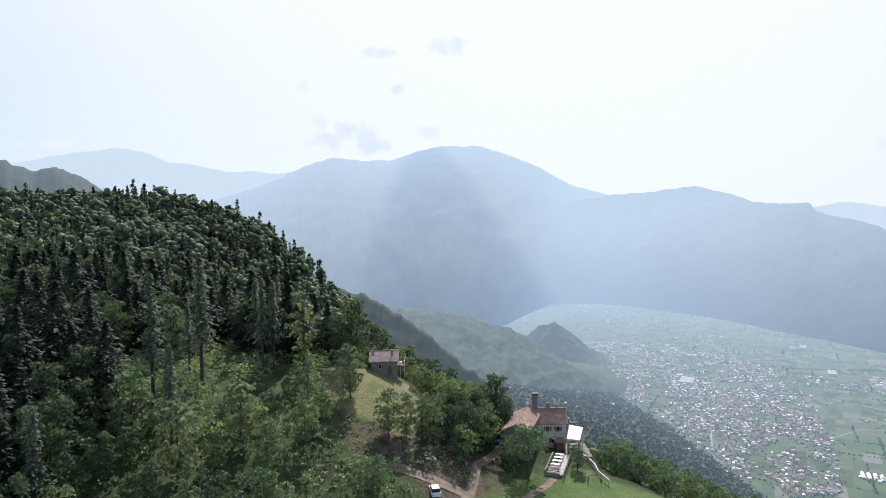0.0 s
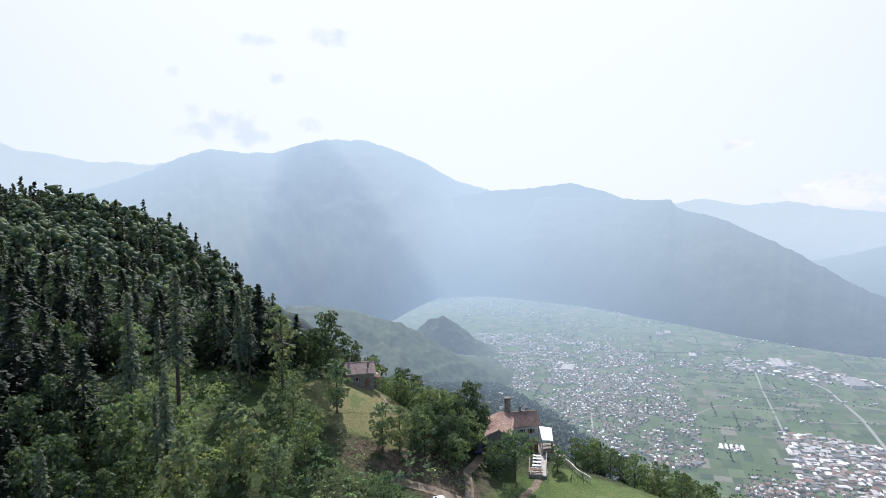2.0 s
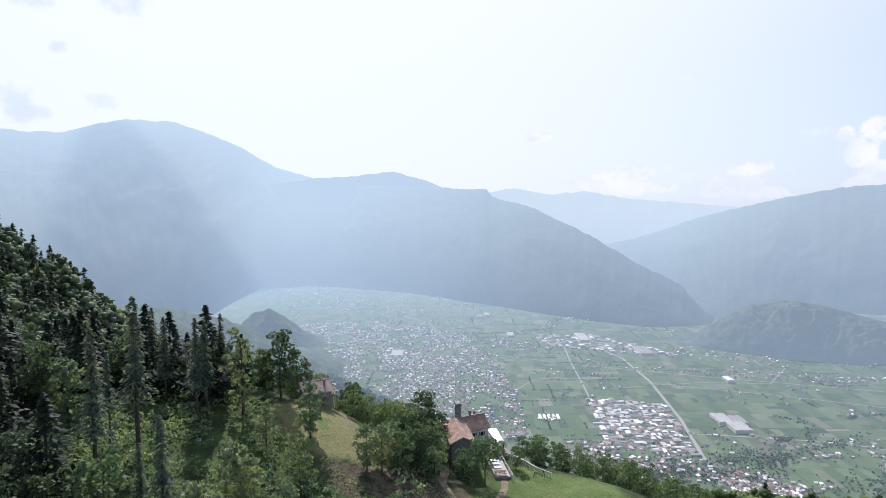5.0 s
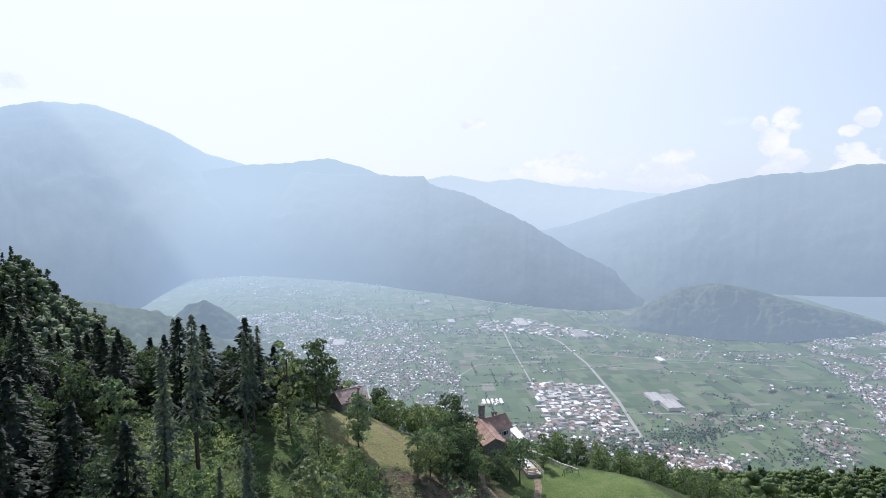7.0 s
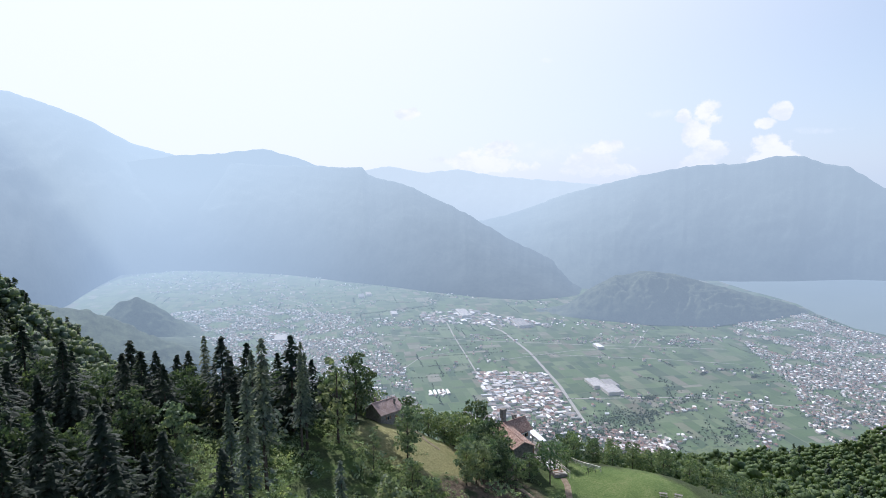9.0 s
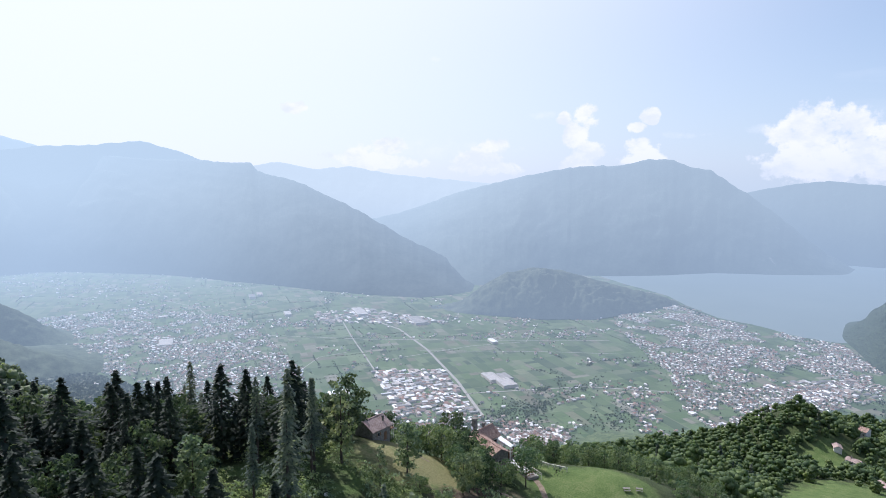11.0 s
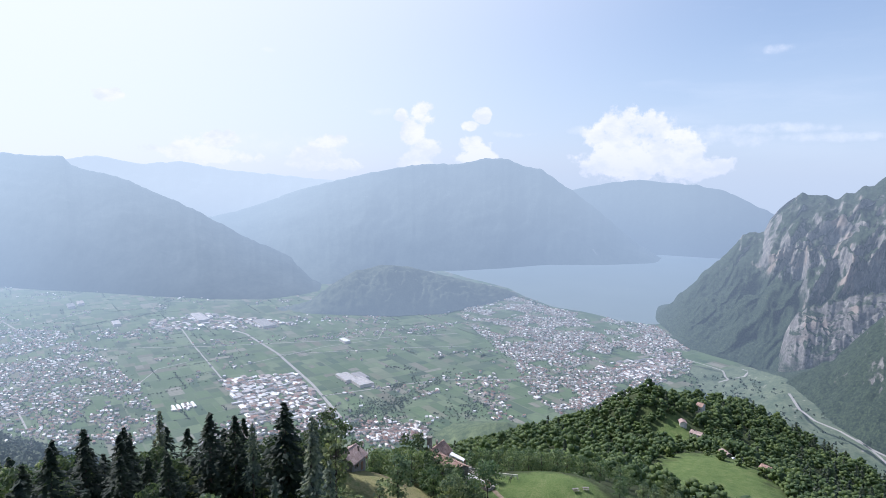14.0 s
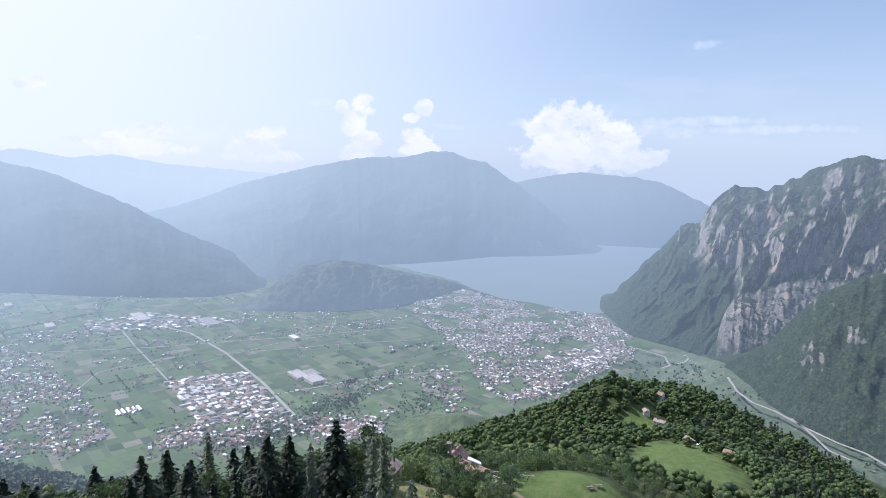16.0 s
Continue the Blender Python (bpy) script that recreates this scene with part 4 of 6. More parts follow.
def plant_all():
    rng = np.random.default_rng(77)
    marked = [(x, y) for _, x, y, _ in MARKED]
    for k, x, y, h in MARKED:
        plant_tree(KIND[k], x, y, h / KIND[k]["h"], (x * 53 + y * 31) % 360, "trees round the house")

    thin = (-45.5, 132.5, 23, 22)          # slope with only a few tall trees over bright young growth

    def forest(x, y):
        return not is_open(x, y) and not in_ellipse(x, y, thin) and (x < -24 or y > 150) and (x < -60 or y > 140 or y < 84) and y > 66 + max(0, -x - 75) * 0.55
    for x, y in scatter(rng, 350, -140, 2, 66, 208, 4.1, marked, forest):
        if x > -26:
            k = ("broad_a", "broad_d", "broad_b")[rng.integers(3)]
        elif x < -66 and y > 92 and y < 180:
            k = ("spruce_a", "spruce_b", "spruce_a", "spruce_b", "broad_d")[rng.integers(5)]
        elif y > 100:
            k = ("spruce_a", "broad_d", "broad_d", "larch_a", "spruce_b", "broad_d", "spruce_a", "broad_d", "broad_c")[rng.integers(9)]
        elif x < -56:
            k = ("broad_d", "spruce_b", "broad_d", "spruce_a", "broad_c")[rng.integers(5)]
        else:
            k = ("broad_a", "broad_d", "broad_c", "broad_c", "larch_a", "broad_a", "spruce_b")[rng.integers(7)]
        plant_tree(KIND[k], x, y, rng.uniform(0.7, 1.08) * (1.15 if x < -74 else 1.0), rng.uniform(0, 360), "forest trees")
    few = scatter(rng, 16, -70, -20, 84, 112, 5.6, marked, lambda x, y: not is_open(x, y) and x < -20 - 0.4 * (116 - y))
    for x, y in few:
        k = ("broad_a", "broad_c", "broad_c", "broad_d", "broad_a", "larch_a")[rng.integers(6)]
        plant_tree(KIND[k], x, y, rng.uniform(0.55, 0.95), rng.uniform(0, 360), "trees on the clearing")
    belt = scatter(rng, 84, 2, 112, 60, 214, 5.8, marked, lambda x, y: not is_open(x, y, 1.05) and (y < 104 or x > 44 or y > 146))
    for x, y in belt:
        k = ("broad_a", "broad_b", "broad_b", "broad_a", "broad_c")[rng.integers(5)]
        plant_tree(KIND[k], x, y, rng.uniform(0.65, 1.0), rng.uniform(0, 360), "trees below the house")
    shrubs = scatter(rng, 1500, -74, -18, 106, 158, 1.35, [], lambda x, y: in_ellipse(x, y, thin, 1.08) and not in_ellipse(x, y, (-12, 134, 15, 11)) and fbm(np.array([x / 7]), np.array([y / 7]), 3, 8)[0] > 0.40)
    merged_wood("undergrowth", "low bright bushes and young growth on the slope", shrubs, SHRUBS, M_BUSH, rng, 0.08, 0.30, 0.1)
    scrub = scatter(rng, 460, -58, -2, 82, 118, 2.3, marked, lambda x, y: not in_ellipse(x, y, thin, 0.95) and not in_ellipse(x, y, (1, 109, 10, 5)) and not in_ellipse(x, y, (-14, 117, 7, 8)))
    merged_wood("slope_scrub", "thick leafy bushes on the lower slope", scrub, SHRUBS, M_BUSH, rng, 0.12, 0.36, 0.3)
    banks = scatter(rng, 330, -22, 14, 106, 129, 1.1, [], lambda x, y: not in_ellipse(x, y, (4, 110, 9, 4)) and not in_ellipse(x, y, (8, 122, 4, 12)) and fbm(np.array([x / 5]), np.array([y / 5]), 3, 18)[0] > 0.52)
    merged_wood("bank_scrub", "patchy low scrub on the bare earth bank", banks, SHRUBS, M_BUSH, rng, 0.06, 0.16, 0.2)
    far1 = scatter(rng, 1850, -250, 10, 205, 345, 4.3, [], lambda x, y: not is_open(x, y))
    far1 += scatter(rng, 420, -420, 10, 205, 470, 8.0, far1, lambda x, y: x < -250 or y > 345)
    dark = [p for p in far1 if rng.random() < (0.36 if p[0] < -95 + 0.25 * (p[1] - 205) else 0.07) * (1.5 if fbm(np.array([p[0] / 40]), np.array([p[1] / 40]), 3, 33)[0] > 0.5 else 0.5)]
    picked = set(dark)
    merged_wood("forest_conifers", "dark spruces standing among the broadleaf forest", dark, FAR_SPRUCE, M_CONIFER, rng, 0.7, 1.15)
    merged_wood("forest_canopy", "dense mixed forest covering the hill", [p for p in far1 if p not in picked], FAR_KINDS, M_EDGE, rng, 0.75, 1.35)
    far2 = scatter(rng, 1450, 100, 530, -70, 275, 6.8, [], lambda x, y: not is_open(x, y))
    firs = [p for p in far2 if rng.random() < (0.35 if p[1] < 30 and p[0] > 200 else 0.03)]
    picked = set(firs)
    merged_wood("spur_conifers", "dark conifers among the woods of the spur", firs, FAR_SPRUCE, M_CONIFER, rng, 0.7, 1.2)
    merged_wood("spur_woods", "dense broadleaf woods on the lower spur", [p for p in far2 if p not in picked], FAR_KINDS, M_SPUR, rng, 0.85, 1.55, 2.2)
    # clumps and single trees left standing on the spur's meadows
    lone = scatter(rng, 70, 150, 330, 44, 200, 7.0, far2, lambda x, y: is_open(x, y) and x > 262 - 0.55 * abs(y - 74) and fbm(np.array([x / 22]), np.array([y / 22]), 3, 15)[0] > 0.47)
    lone += [(188, 71), (190, 74), (252, 52), (300, 60)]
    merged_wood("meadow_trees", "single round trees and bushes on the spur meadow", lone, FAR_KINDS, M_SPUR, rng, 0.45, 0.95)
    far3 = scatter(rng, 380, 0, 680, 205, 640, 10.5, far2, lambda x, y: not is_open(x, y))
    merged_wood("slope_woods", "dark woods falling towards the valley", far3, FAR_KINDS, M_EDGE, rng, 0.95, 1.6)


plant_all()

# ---- the valley floor: fields, roads, towns ----
AX_U, AX_V = np.array([0.47, 0.883]), np.array([0.883, -0.47])


def uv_to_xy(u, v):
    return u * AX_U[0] + v * AX_V[0], u * AX_U[1] + v * AX_V[1]


def inside(x, y, poly):
    """Whether a place lies in a polygon."""
    hit = False
    for (x0, y0), (x1, y1) in zip(poly, poly[1:] + poly[:1]):
        if (y0 > y) != (y1 > y) and x < (x1 - x0) * (y - y0) / (y1 - y0) + x0:
            hit = not hit
    return hit


LAKE = [(2920, 1600), (2787, 1396), (2641, 1122), (2488, 982), (2346, 808), (2322, 683), (2251, 533), (2236, 447), (2263, 368), (2500, 0), (4700, -400), (4500, 1300), (3000, 1900)]
TOWN_WEST = [(420, 2560), (640, 2620), (900, 2560), (1110, 2110), (1010, 1780), (890, 1430), (735, 1150), (620, 1130), (540, 1260), (420, 1700)]
TOWN_LAKE = [(2272, 1160), (2470, 1050), (2310, 790), (2230, 520), (2215, 380), (1900, 215), (1700, 215), (1436, 340), (1230, 440), (1330, 560), (1560, 680), (1800, 900), (2000, 1060)]
WORKS_NEAR = [(1022, 1289), (1159, 1157), (968, 880), (852, 1024)]
WORKS_FAR = [(1330, 1990), (1530, 1920), (1600, 1520), (1480, 1560), (1290, 1840)]
WORKS_LAKE = [(1690, 430), (1830, 290), (1726, 220), (1570, 345)]


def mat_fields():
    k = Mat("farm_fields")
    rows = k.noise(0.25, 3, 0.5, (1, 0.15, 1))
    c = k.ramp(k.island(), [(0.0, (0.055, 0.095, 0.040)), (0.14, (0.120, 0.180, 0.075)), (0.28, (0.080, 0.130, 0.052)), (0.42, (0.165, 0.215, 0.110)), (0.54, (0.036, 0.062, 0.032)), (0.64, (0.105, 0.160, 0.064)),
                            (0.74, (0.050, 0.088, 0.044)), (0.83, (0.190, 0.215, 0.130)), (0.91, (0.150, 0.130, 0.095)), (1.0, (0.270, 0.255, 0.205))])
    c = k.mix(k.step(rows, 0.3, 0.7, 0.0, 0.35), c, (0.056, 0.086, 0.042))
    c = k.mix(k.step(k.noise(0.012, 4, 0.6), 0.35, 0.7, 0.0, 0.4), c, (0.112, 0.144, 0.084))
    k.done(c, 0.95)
    # distance haze laid over the field colours as emission
    return paint_haze(k)


def build_fields():
    rng = np.random.default_rng(5)
    vs, fs = [], []

    def split(u0, u1, v0, v1, depth):
        du, dv = u1 - u0, v1 - v0
        if depth == 0 or (min(du, dv) < 40 and rng.random() < 0.4) or max(du, dv) < 30:
            g = rng.uniform(0.2, 0.9)
            i = len(vs)
            for u, v in ((u0 + g, v0 + g), (u1 - g, v0 + g), (u1 - g, v1 - g), (u0 + g, v1 - g)):
                x, y = uv_to_xy(u, v)
                vs.append((x, y, PLAIN_Z + 0.5))
            fs.append([i, i + 3, i + 2, i + 1])
            return
        r = rng.uniform(0.35, 0.65)
        if du > dv * rng.uniform(0.5, 2.6):
            split(u0, u0 + du * r, v0, v1, depth - 1)
            split(u0 + du * r, u1, v0, v1, depth - 1)
        else:
            split(u0, u1, v0, v0 + dv * r, depth - 1)
            split(u0, u1, v0 + dv * r, v1, depth - 1)
    for bu in range(200, 4400, 300):
        for bv in range(-1500, 2400, 260):
            x, y = uv_to_xy(bu + 150, bv + 130)
            if 700 < math.hypot(x, y) < 4500 and x > -100:
                split(bu + 1.5, bu + 298.5, bv + 1.5, bv + 258.5, 7)
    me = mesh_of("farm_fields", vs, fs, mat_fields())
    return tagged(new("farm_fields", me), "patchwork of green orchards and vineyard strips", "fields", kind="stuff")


build_fields()


def mat_road():
    k = Mat("pale_road")
    k.done(k.ramp(k.noise(0.3, 4), [(0.3, (0.26, 0.25, 0.23)), (0.7, (0.40, 0.385, 0.355))]), 0.9)
    return paint_haze(k)


M_ROAD = mat_road()


def ribbon(pts, width, lift, seg=14.0, on=None):
    """A strip along a line of places, draped on a height function."""
    line = [pts[0]]
    for (x0, y0), (x1, y1) in zip(pts, pts[1:]):
        n = max(1, int(math.hypot(x1 - x0, y1 - y0) / seg))
        line += [(x0 + (x1 - x0) * i / n, y0 + (y1 - y0) * i / n) for i in range(1, n + 1)]
    vs, fs = [], []
    for i, (x, y) in enumerate(line):
        a, b = line[max(0, i - 1)], line[min(len(line) - 1, i + 1)]
        dx, dy = b[0] - a[0], b[1] - a[1]
        L = math.hypot(dx, dy) or 1
        for s in (-0.5, 0.5):
            px, py = x - dy / L * width * s, y + dx / L * width * s
            z = max(PLAIN_Z, hz(px, py)) if on else PLAIN_Z
            vs.append((px, py, z + lift))
        if i:
            fs.append([2 * i - 2, 2 * i - 1, 2 * i + 1, 2 * i])
    return vs, fs


def road(name, label, pts, width, lift=0.9, mat=None, on=None, seg=14.0):
    vs, fs = ribbon(pts, width, lift, seg, on)
    me = mesh_of(name, vs, [f[::-1] for f in fs], mat or M_ROAD)
    return tagged(new(name, me), label, "road", kind="structure")


road("road_main", "straight pale main road across the plain", [(1450, 1900), (1395, 1565), (1276, 1322), (1112, 1061), (968, 865)], 8)
road("road_second", "straight pale country road between the fields", [(1330, 1790), (1210, 1598), (1110, 1427), (975, 1201), (852, 1010)], 4.5)
road("road_cross", "narrow road crossing the plain", [(1000, 1880), (1220, 1560), (1480, 1260), (1760, 960)], 3.6)
road("road_lake", "road from the works towards the lake town", [(1060, 985), (1300, 800), (1450, 560), (1700, 330)], 4.5)
road("road_valley", "pale road running up the far valley", [(1000, 2050), (1090, 2400), (1060, 2650)], 5)
road("road_town", "street through the western town", [(560, 1300), (720, 1700), (760, 2150), (640, 2560)], 4)


# town walls, roofs and halls carry the painted haze too
def mat_walls():
    k = Mat("town_walls")
    k.done(k.ramp(k.island(), [(0.0, (0.50, 0.46, 0.40)), (0.5, (0.80, 0.77, 0.72)), (1.0, (0.56, 0.48, 0.40))]), 0.9)
    return paint_haze(k)


def mat_roofs():
    k = Mat("town_roofs")
    k.done(k.ramp(k.island(), [(0.0, (0.19, 0.105, 0.075)), (0.30, (0.30, 0.19, 0.145)), (0.5, (0.17, 0.15, 0.135)), (0.66, (0.40, 0.32, 0.27)), (0.82, (0.72, 0.69, 0.65)), (1.0, (0.88, 0.87, 0.85))]), 0.8)
    return paint_haze(k)


def mat_hall():
    k = Mat("hall_roofs")
    c = k.ramp(k.random(), [(0.0, (0.14, 0.145, 0.15)), (0.25, (0.24, 0.23, 0.22)), (0.45, (0.46, 0.44, 0.42)), (0.6, (0.27, 0.20, 0.165)), (0.75, (0.58, 0.57, 0.56)), (1.0, (0.86, 0.85, 0.84))])
    c = k.mix(k.step(k.noise(0.35, 3, 0.5, (1, 0.05, 1)), 0.45, 0.6, 0, 0.4), c, (0.24, 0.24, 0.25))
    c = k.mix(k.step(k.noise(0.09, 4, 0.6), 0.5, 0.62, 0, 0.4), c, (0.17, 0.165, 0.16))
    k.done(c, 0.7)
    return paint_haze(k)


M_WALLS, M_ROOFS, M_HALL = mat_walls(), mat_roofs(), mat_hall()


def gable_house(x, y, a, lx, ly, h, rise, z):
    """Verts, wall quads and roof faces of a small gabled house."""
    c, s = math.cos(a), math.sin(a)

    def p(u, v, w):
        return (x + u * c - v * s, y + u * s + v * c, z + w)
    e = 0.5
    v = [p(-lx, -ly, -3), p(lx, -ly, -3), p(lx, ly, -3), p(-lx, ly, -3), p(-lx, -ly, h), p(lx, -ly, h), p(lx, ly, h), p(-lx, ly, h), p(-lx, 0, h + rise), p(lx, 0, h + rise),
         p(-lx - e, -ly - e, h - 0.2), p(lx + e, -ly - e, h - 0.2), p(lx + e, ly + e, h - 0.2), p(-lx - e, ly + e, h - 0.2), p(-lx - e, 0, h + rise + 0.25), p(lx + e, 0, h + rise + 0.25)]
    walls = [(0, 1, 5, 4), (1, 2, 6, 9, 5), (2, 3, 7, 6), (3, 0, 4, 8, 7)]
    roof = [(10, 11, 15, 14), (12, 13, 14, 15)]
    return v, walls, roof


def build_town(name, label, spots, rng, lo, hi, tall=(4.5, 8.5), flat=0.15):
    vs, fs, mi = [], [], []
    xy = np.array(spots)
    zz = np.maximum(np.maximum(hill(xy[:, 0], xy[:, 1]), lower_height(xy[:, 0], xy[:, 1])), PLAIN_Z)
    for (x, y), z in zip(spots, zz):
        a = 1.08 + rng.normal() * 0.25 + (math.pi / 2 if rng.random() < 0.5 else 0)
        lx, ly = rng.uniform(lo, hi) * 0.6, rng.uniform(lo, hi) * 0.42
        rise = 0.3 if rng.random() < flat else ly * 0.42
        v, w, r = gable_house(x, y, a, lx, ly, rng.uniform(*tall), rise, z)
        b = len(vs)
        vs += v
        fs += [[i + b for i in f] for f in w] + [[i + b for i in f] for f in r]
        mi += [0] * len(w) + [1] * len(r)
    me = mesh_of(name, vs, fs, (M_WALLS, M_ROOFS))
    me.polygons.foreach_set("material_index", mi)
    return tagged(new(name, me), label, "houses", kind="stuff")


def town_spots(rng, poly, n, gap, patch=90.0, bare=0.38):
    xs, ys = zip(*poly)
    def ok(x, y):
        return inside(x, y, poly) and fbm(np.array([x / patch]), np.array([y / patch]), 3, 71)[0] > bare
    return scatter(rng, n, min(xs), max(xs), min(ys), max(ys), gap, [], ok)


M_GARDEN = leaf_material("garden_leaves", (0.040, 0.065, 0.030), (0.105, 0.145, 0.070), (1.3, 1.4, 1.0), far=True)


def build_towns():
    rng = np.random.default_rng(9)
    west = [p for p in town_spots(rng, TOWN_WEST, 3700, 7.0, 55.0, 0.44) if toe_at(*p) > 15]
    build_town("town_west", "dense town of terracotta and grey roofed houses", west, rng, 3.6, 7.2, (2.6, 5.4))
    lake = town_spots(rng, TOWN_LAKE, 3700, 7.2, 60.0, 0.45)
    build_town("town_lake", "dense lakeside town of red and grey roofs", lake, rng, 3.6, 7.2, (2.6, 5.4))
    # ribbons of houses along the roads, lone farms and villages
    lone = []
    for line, n, w in (([(1210, 1598), (1480, 1330), (1700, 1130), (1900, 1000)], 120, 26), ([(1130, 1950), (1290, 1800)], 90, 40), ([(1050, 985), (1300, 760), (1450, 560)], 50, 26),
                       ([(1500, 900), (1700, 700), (1850, 560)], 60, 30), ([(900, 2300), (1090, 2700), (900, 3200), (760, 3750)], 300, 120), ([(760, 1000), (900, 860), (1000, 760)], 120, 22),
                       ([(1800, 2150), (2100, 2050)], 60, 50), ([(1130, 540), (1250, 620), (1400, 700)], 110, 22), ([(1520, 1600), (1700, 1420), (1900, 1250)], 50, 34), ([(1980, 1240), (2150, 1180), (2300, 1100)], 140, 55)):
        for _ in range(n):
            k = rng.integers(len(line) - 1)
            t = rng.random()
            lone.append((line[k][0] + (line[k + 1][0] - line[k][0]) * t + rng.normal() * w, line[k][1] + (line[k + 1][1] - line[k][1]) * t + rng.normal() * w))
    # the village at the foot of the slope and the houses along its edge
    for x, y, sx, sy, n in ((943, 725, 26, 20, 170), (985, 690, 22, 16, 80), (801, 1012, 40, 22, 150), (930, 790, 40, 30, 60), (1196, 763, 16, 10, 14), (1370, 400, 50, 30, 160), (870, 905, 50, 25, 70)):
        lone += [(x + rng.normal() * sx, y + rng.normal() * sy) for _ in range(n)]
    for _ in range(230):
        d, a = rng.uniform(1250, 4000), radians(rng.uniform(10, 78))
        w = rng.uniform(8, 40)
        for _ in range(rng.integers(1, 9)):
            lone.append((d * math.sin(a) + rng.normal() * w, d * math.cos(a) + rng.normal() * w))
    lone = [p for p in lone if not inside(*p, LAKE)]
    build_town("farm_houses", "scattered farmhouses and village homes on the plain", lone, rng, 3.8, 8.0, (2.6, 5))
    # trees in gardens and along streams
    spots = [(x + rng.normal() * 14, y + rng.normal() * 14) for x, y in (west + lake + lone) if rng.random() < 0.95]
    for line, n, w in (([(700, 2500), (900, 2330), (1150, 2120), (1330, 2080), (1480, 2060)], 260, 9), ([(1250, 830), (1350, 900), (1330, 980)], 70, 9), 
                       ([(2300, 790), (2440, 975), (2590, 1120)], 200, 8), ([(1500, 2100), (1650, 2250), (1900, 2330)], 150, 12), ([(1520, 880), (1640, 800)], 60, 8)):
        for _ in range(n):
            k = rng.integers(len(line) - 1)
            t = rng.random()
            spots.append((line[k][0] + (line[k + 1][0] - line[k][0]) * t + rng.normal() * w, line[k][1] + (line[k + 1][1] - line[k][1]) * t + rng.normal() * w))
    for _ in range(330):
        u, w_ = rng.uniform(900, 3900), rng.uniform(-900, 1500)
        step, n = (AX_U if rng.random() < 0.6 else AX_V), rng.integers(5, 26)
        x, y = uv_to_xy(u, w_)
        spots += [(x + step[0] * 6.5 * i + rng.normal(), y + step[1] * 6.5 * i + rng.normal()) for i in range(n) if rng.random() < 0.85]
    for x, y, sx, sy, n in ((868, 860, 34, 20, 330), (938, 805, 26, 10, 170), (1089, 804, 38, 14, 300), (1208, 865, 16, 7, 90), (947, 974, 12, 10, 80), (1030, 850, 50, 16, 200), (830, 900, 60, 22, 240),
                            (1150, 640, 50, 30, 200), (1000, 760, 30, 14, 120), (1290, 800, 50, 10, 110), (1930, 2420, 40, 20, 120)):
        spots += [(x + rng.normal() * sx, y + rng.normal() * sy) for _ in range(n)]
    for x, y, w_, n in ((1480, 880, 9, 45), (1360, 2440, 11, 40), (1560, 780, 9, 40)):
        spots += [(x + rng.normal() * w_ * 0.9, y + rng.normal() * w_ * 0.3) for _ in range(n)]
    spots = [p for p in spots if not inside(*p, LAKE)]
    vs, fs = [], []
    xy = np.array(spots)
    zz = np.maximum(np.maximum(hill(xy[:, 0], xy[:, 1]), lower_height(xy[:, 0], xy[:, 1])), PLAIN_Z)
    for (x, y), z in zip(spots, zz):
        c = np.array([x, y, z]) + rng.normal(size=(5, 3)) * (1.3, 1.3, 0.8) + (0, 0, 2.0)
        o = c - (x, y, z + 1.5)
        v, f = cards(c, 1.6, o / np.linalg.norm(o, axis=1)[:, None], rng, 0.5)
        fs.append(f + 4 * 5 * len(vs))
        vs.append(v)
    me = mesh_of("garden_trees", np.concatenate(vs), np.concatenate(fs), M_GARDEN)
    tagged(new("garden_trees", me), "small dark trees among the houses and fields", "trees", kind="stuff")


build_towns()


def hall(x, y, lx, ly, h, a, label="large flat-roofed factory hall with a pale roof"):
    """A factory hall: walls and a shallow sawtooth or gabled roof."""
    ob = new("factory_hall")
    ob.empty_display_size = 2
    bm = bmesh.new()
    bmesh.ops.create_cube(bm, size=1, matrix=Matrix.Translation((0, 0, h / 2 - 1)) @ Matrix.Diagonal((lx, ly, h + 2, 1)))
    part("wall", bm, M_WALLS, ob)
    bm = bmesh.new()
    n = max(1, int(round(ly / 16)))
    for i in range(n):
        y0, y1 = -ly / 2 + ly * i / n, -ly / 2 + ly * (i + 1) / n
        q = [bm.verts.new(p) for p in ((-lx / 2 - 0.4, y0, h), (lx / 2 + 0.4, y0, h), (lx / 2 + 0.4, (y0 + y1) / 2, h + 1.3), (-lx / 2 - 0.4, (y0 + y1) / 2, h + 1.3), (-lx / 2 - 0.4, y1, h), (lx / 2 + 0.4, y1, h))]
        bm.faces.new((q[0], q[1], q[2], q[3]))
        bm.faces.new((q[3], q[2], q[5], q[4]))
        bm.faces.new((q[0], q[3], q[4]))
        bm.faces.new((q[1], q[5], q[2]))
    part("roof", bm, M_HALL, ob)
    ob.matrix_world = pose(x, y, max(PLAIN_Z, hz(x, y)), 0, 0, math.degrees(a))
    return tagged(ob, label, "building", "factory halls on the plain")


def part(name, bm, material, parent, label=""):
    me = bpy.data.meshes.new(name)
    bm.normal_update()
    bm.to_mesh(me)
    bm.free()
    for m in material if isinstance(material, (list, tuple)) else (material,):
        me.materials.append(m)
    ob = new(name, me)
    ob.parent = parent
    return tagged(ob, label) if label else ob


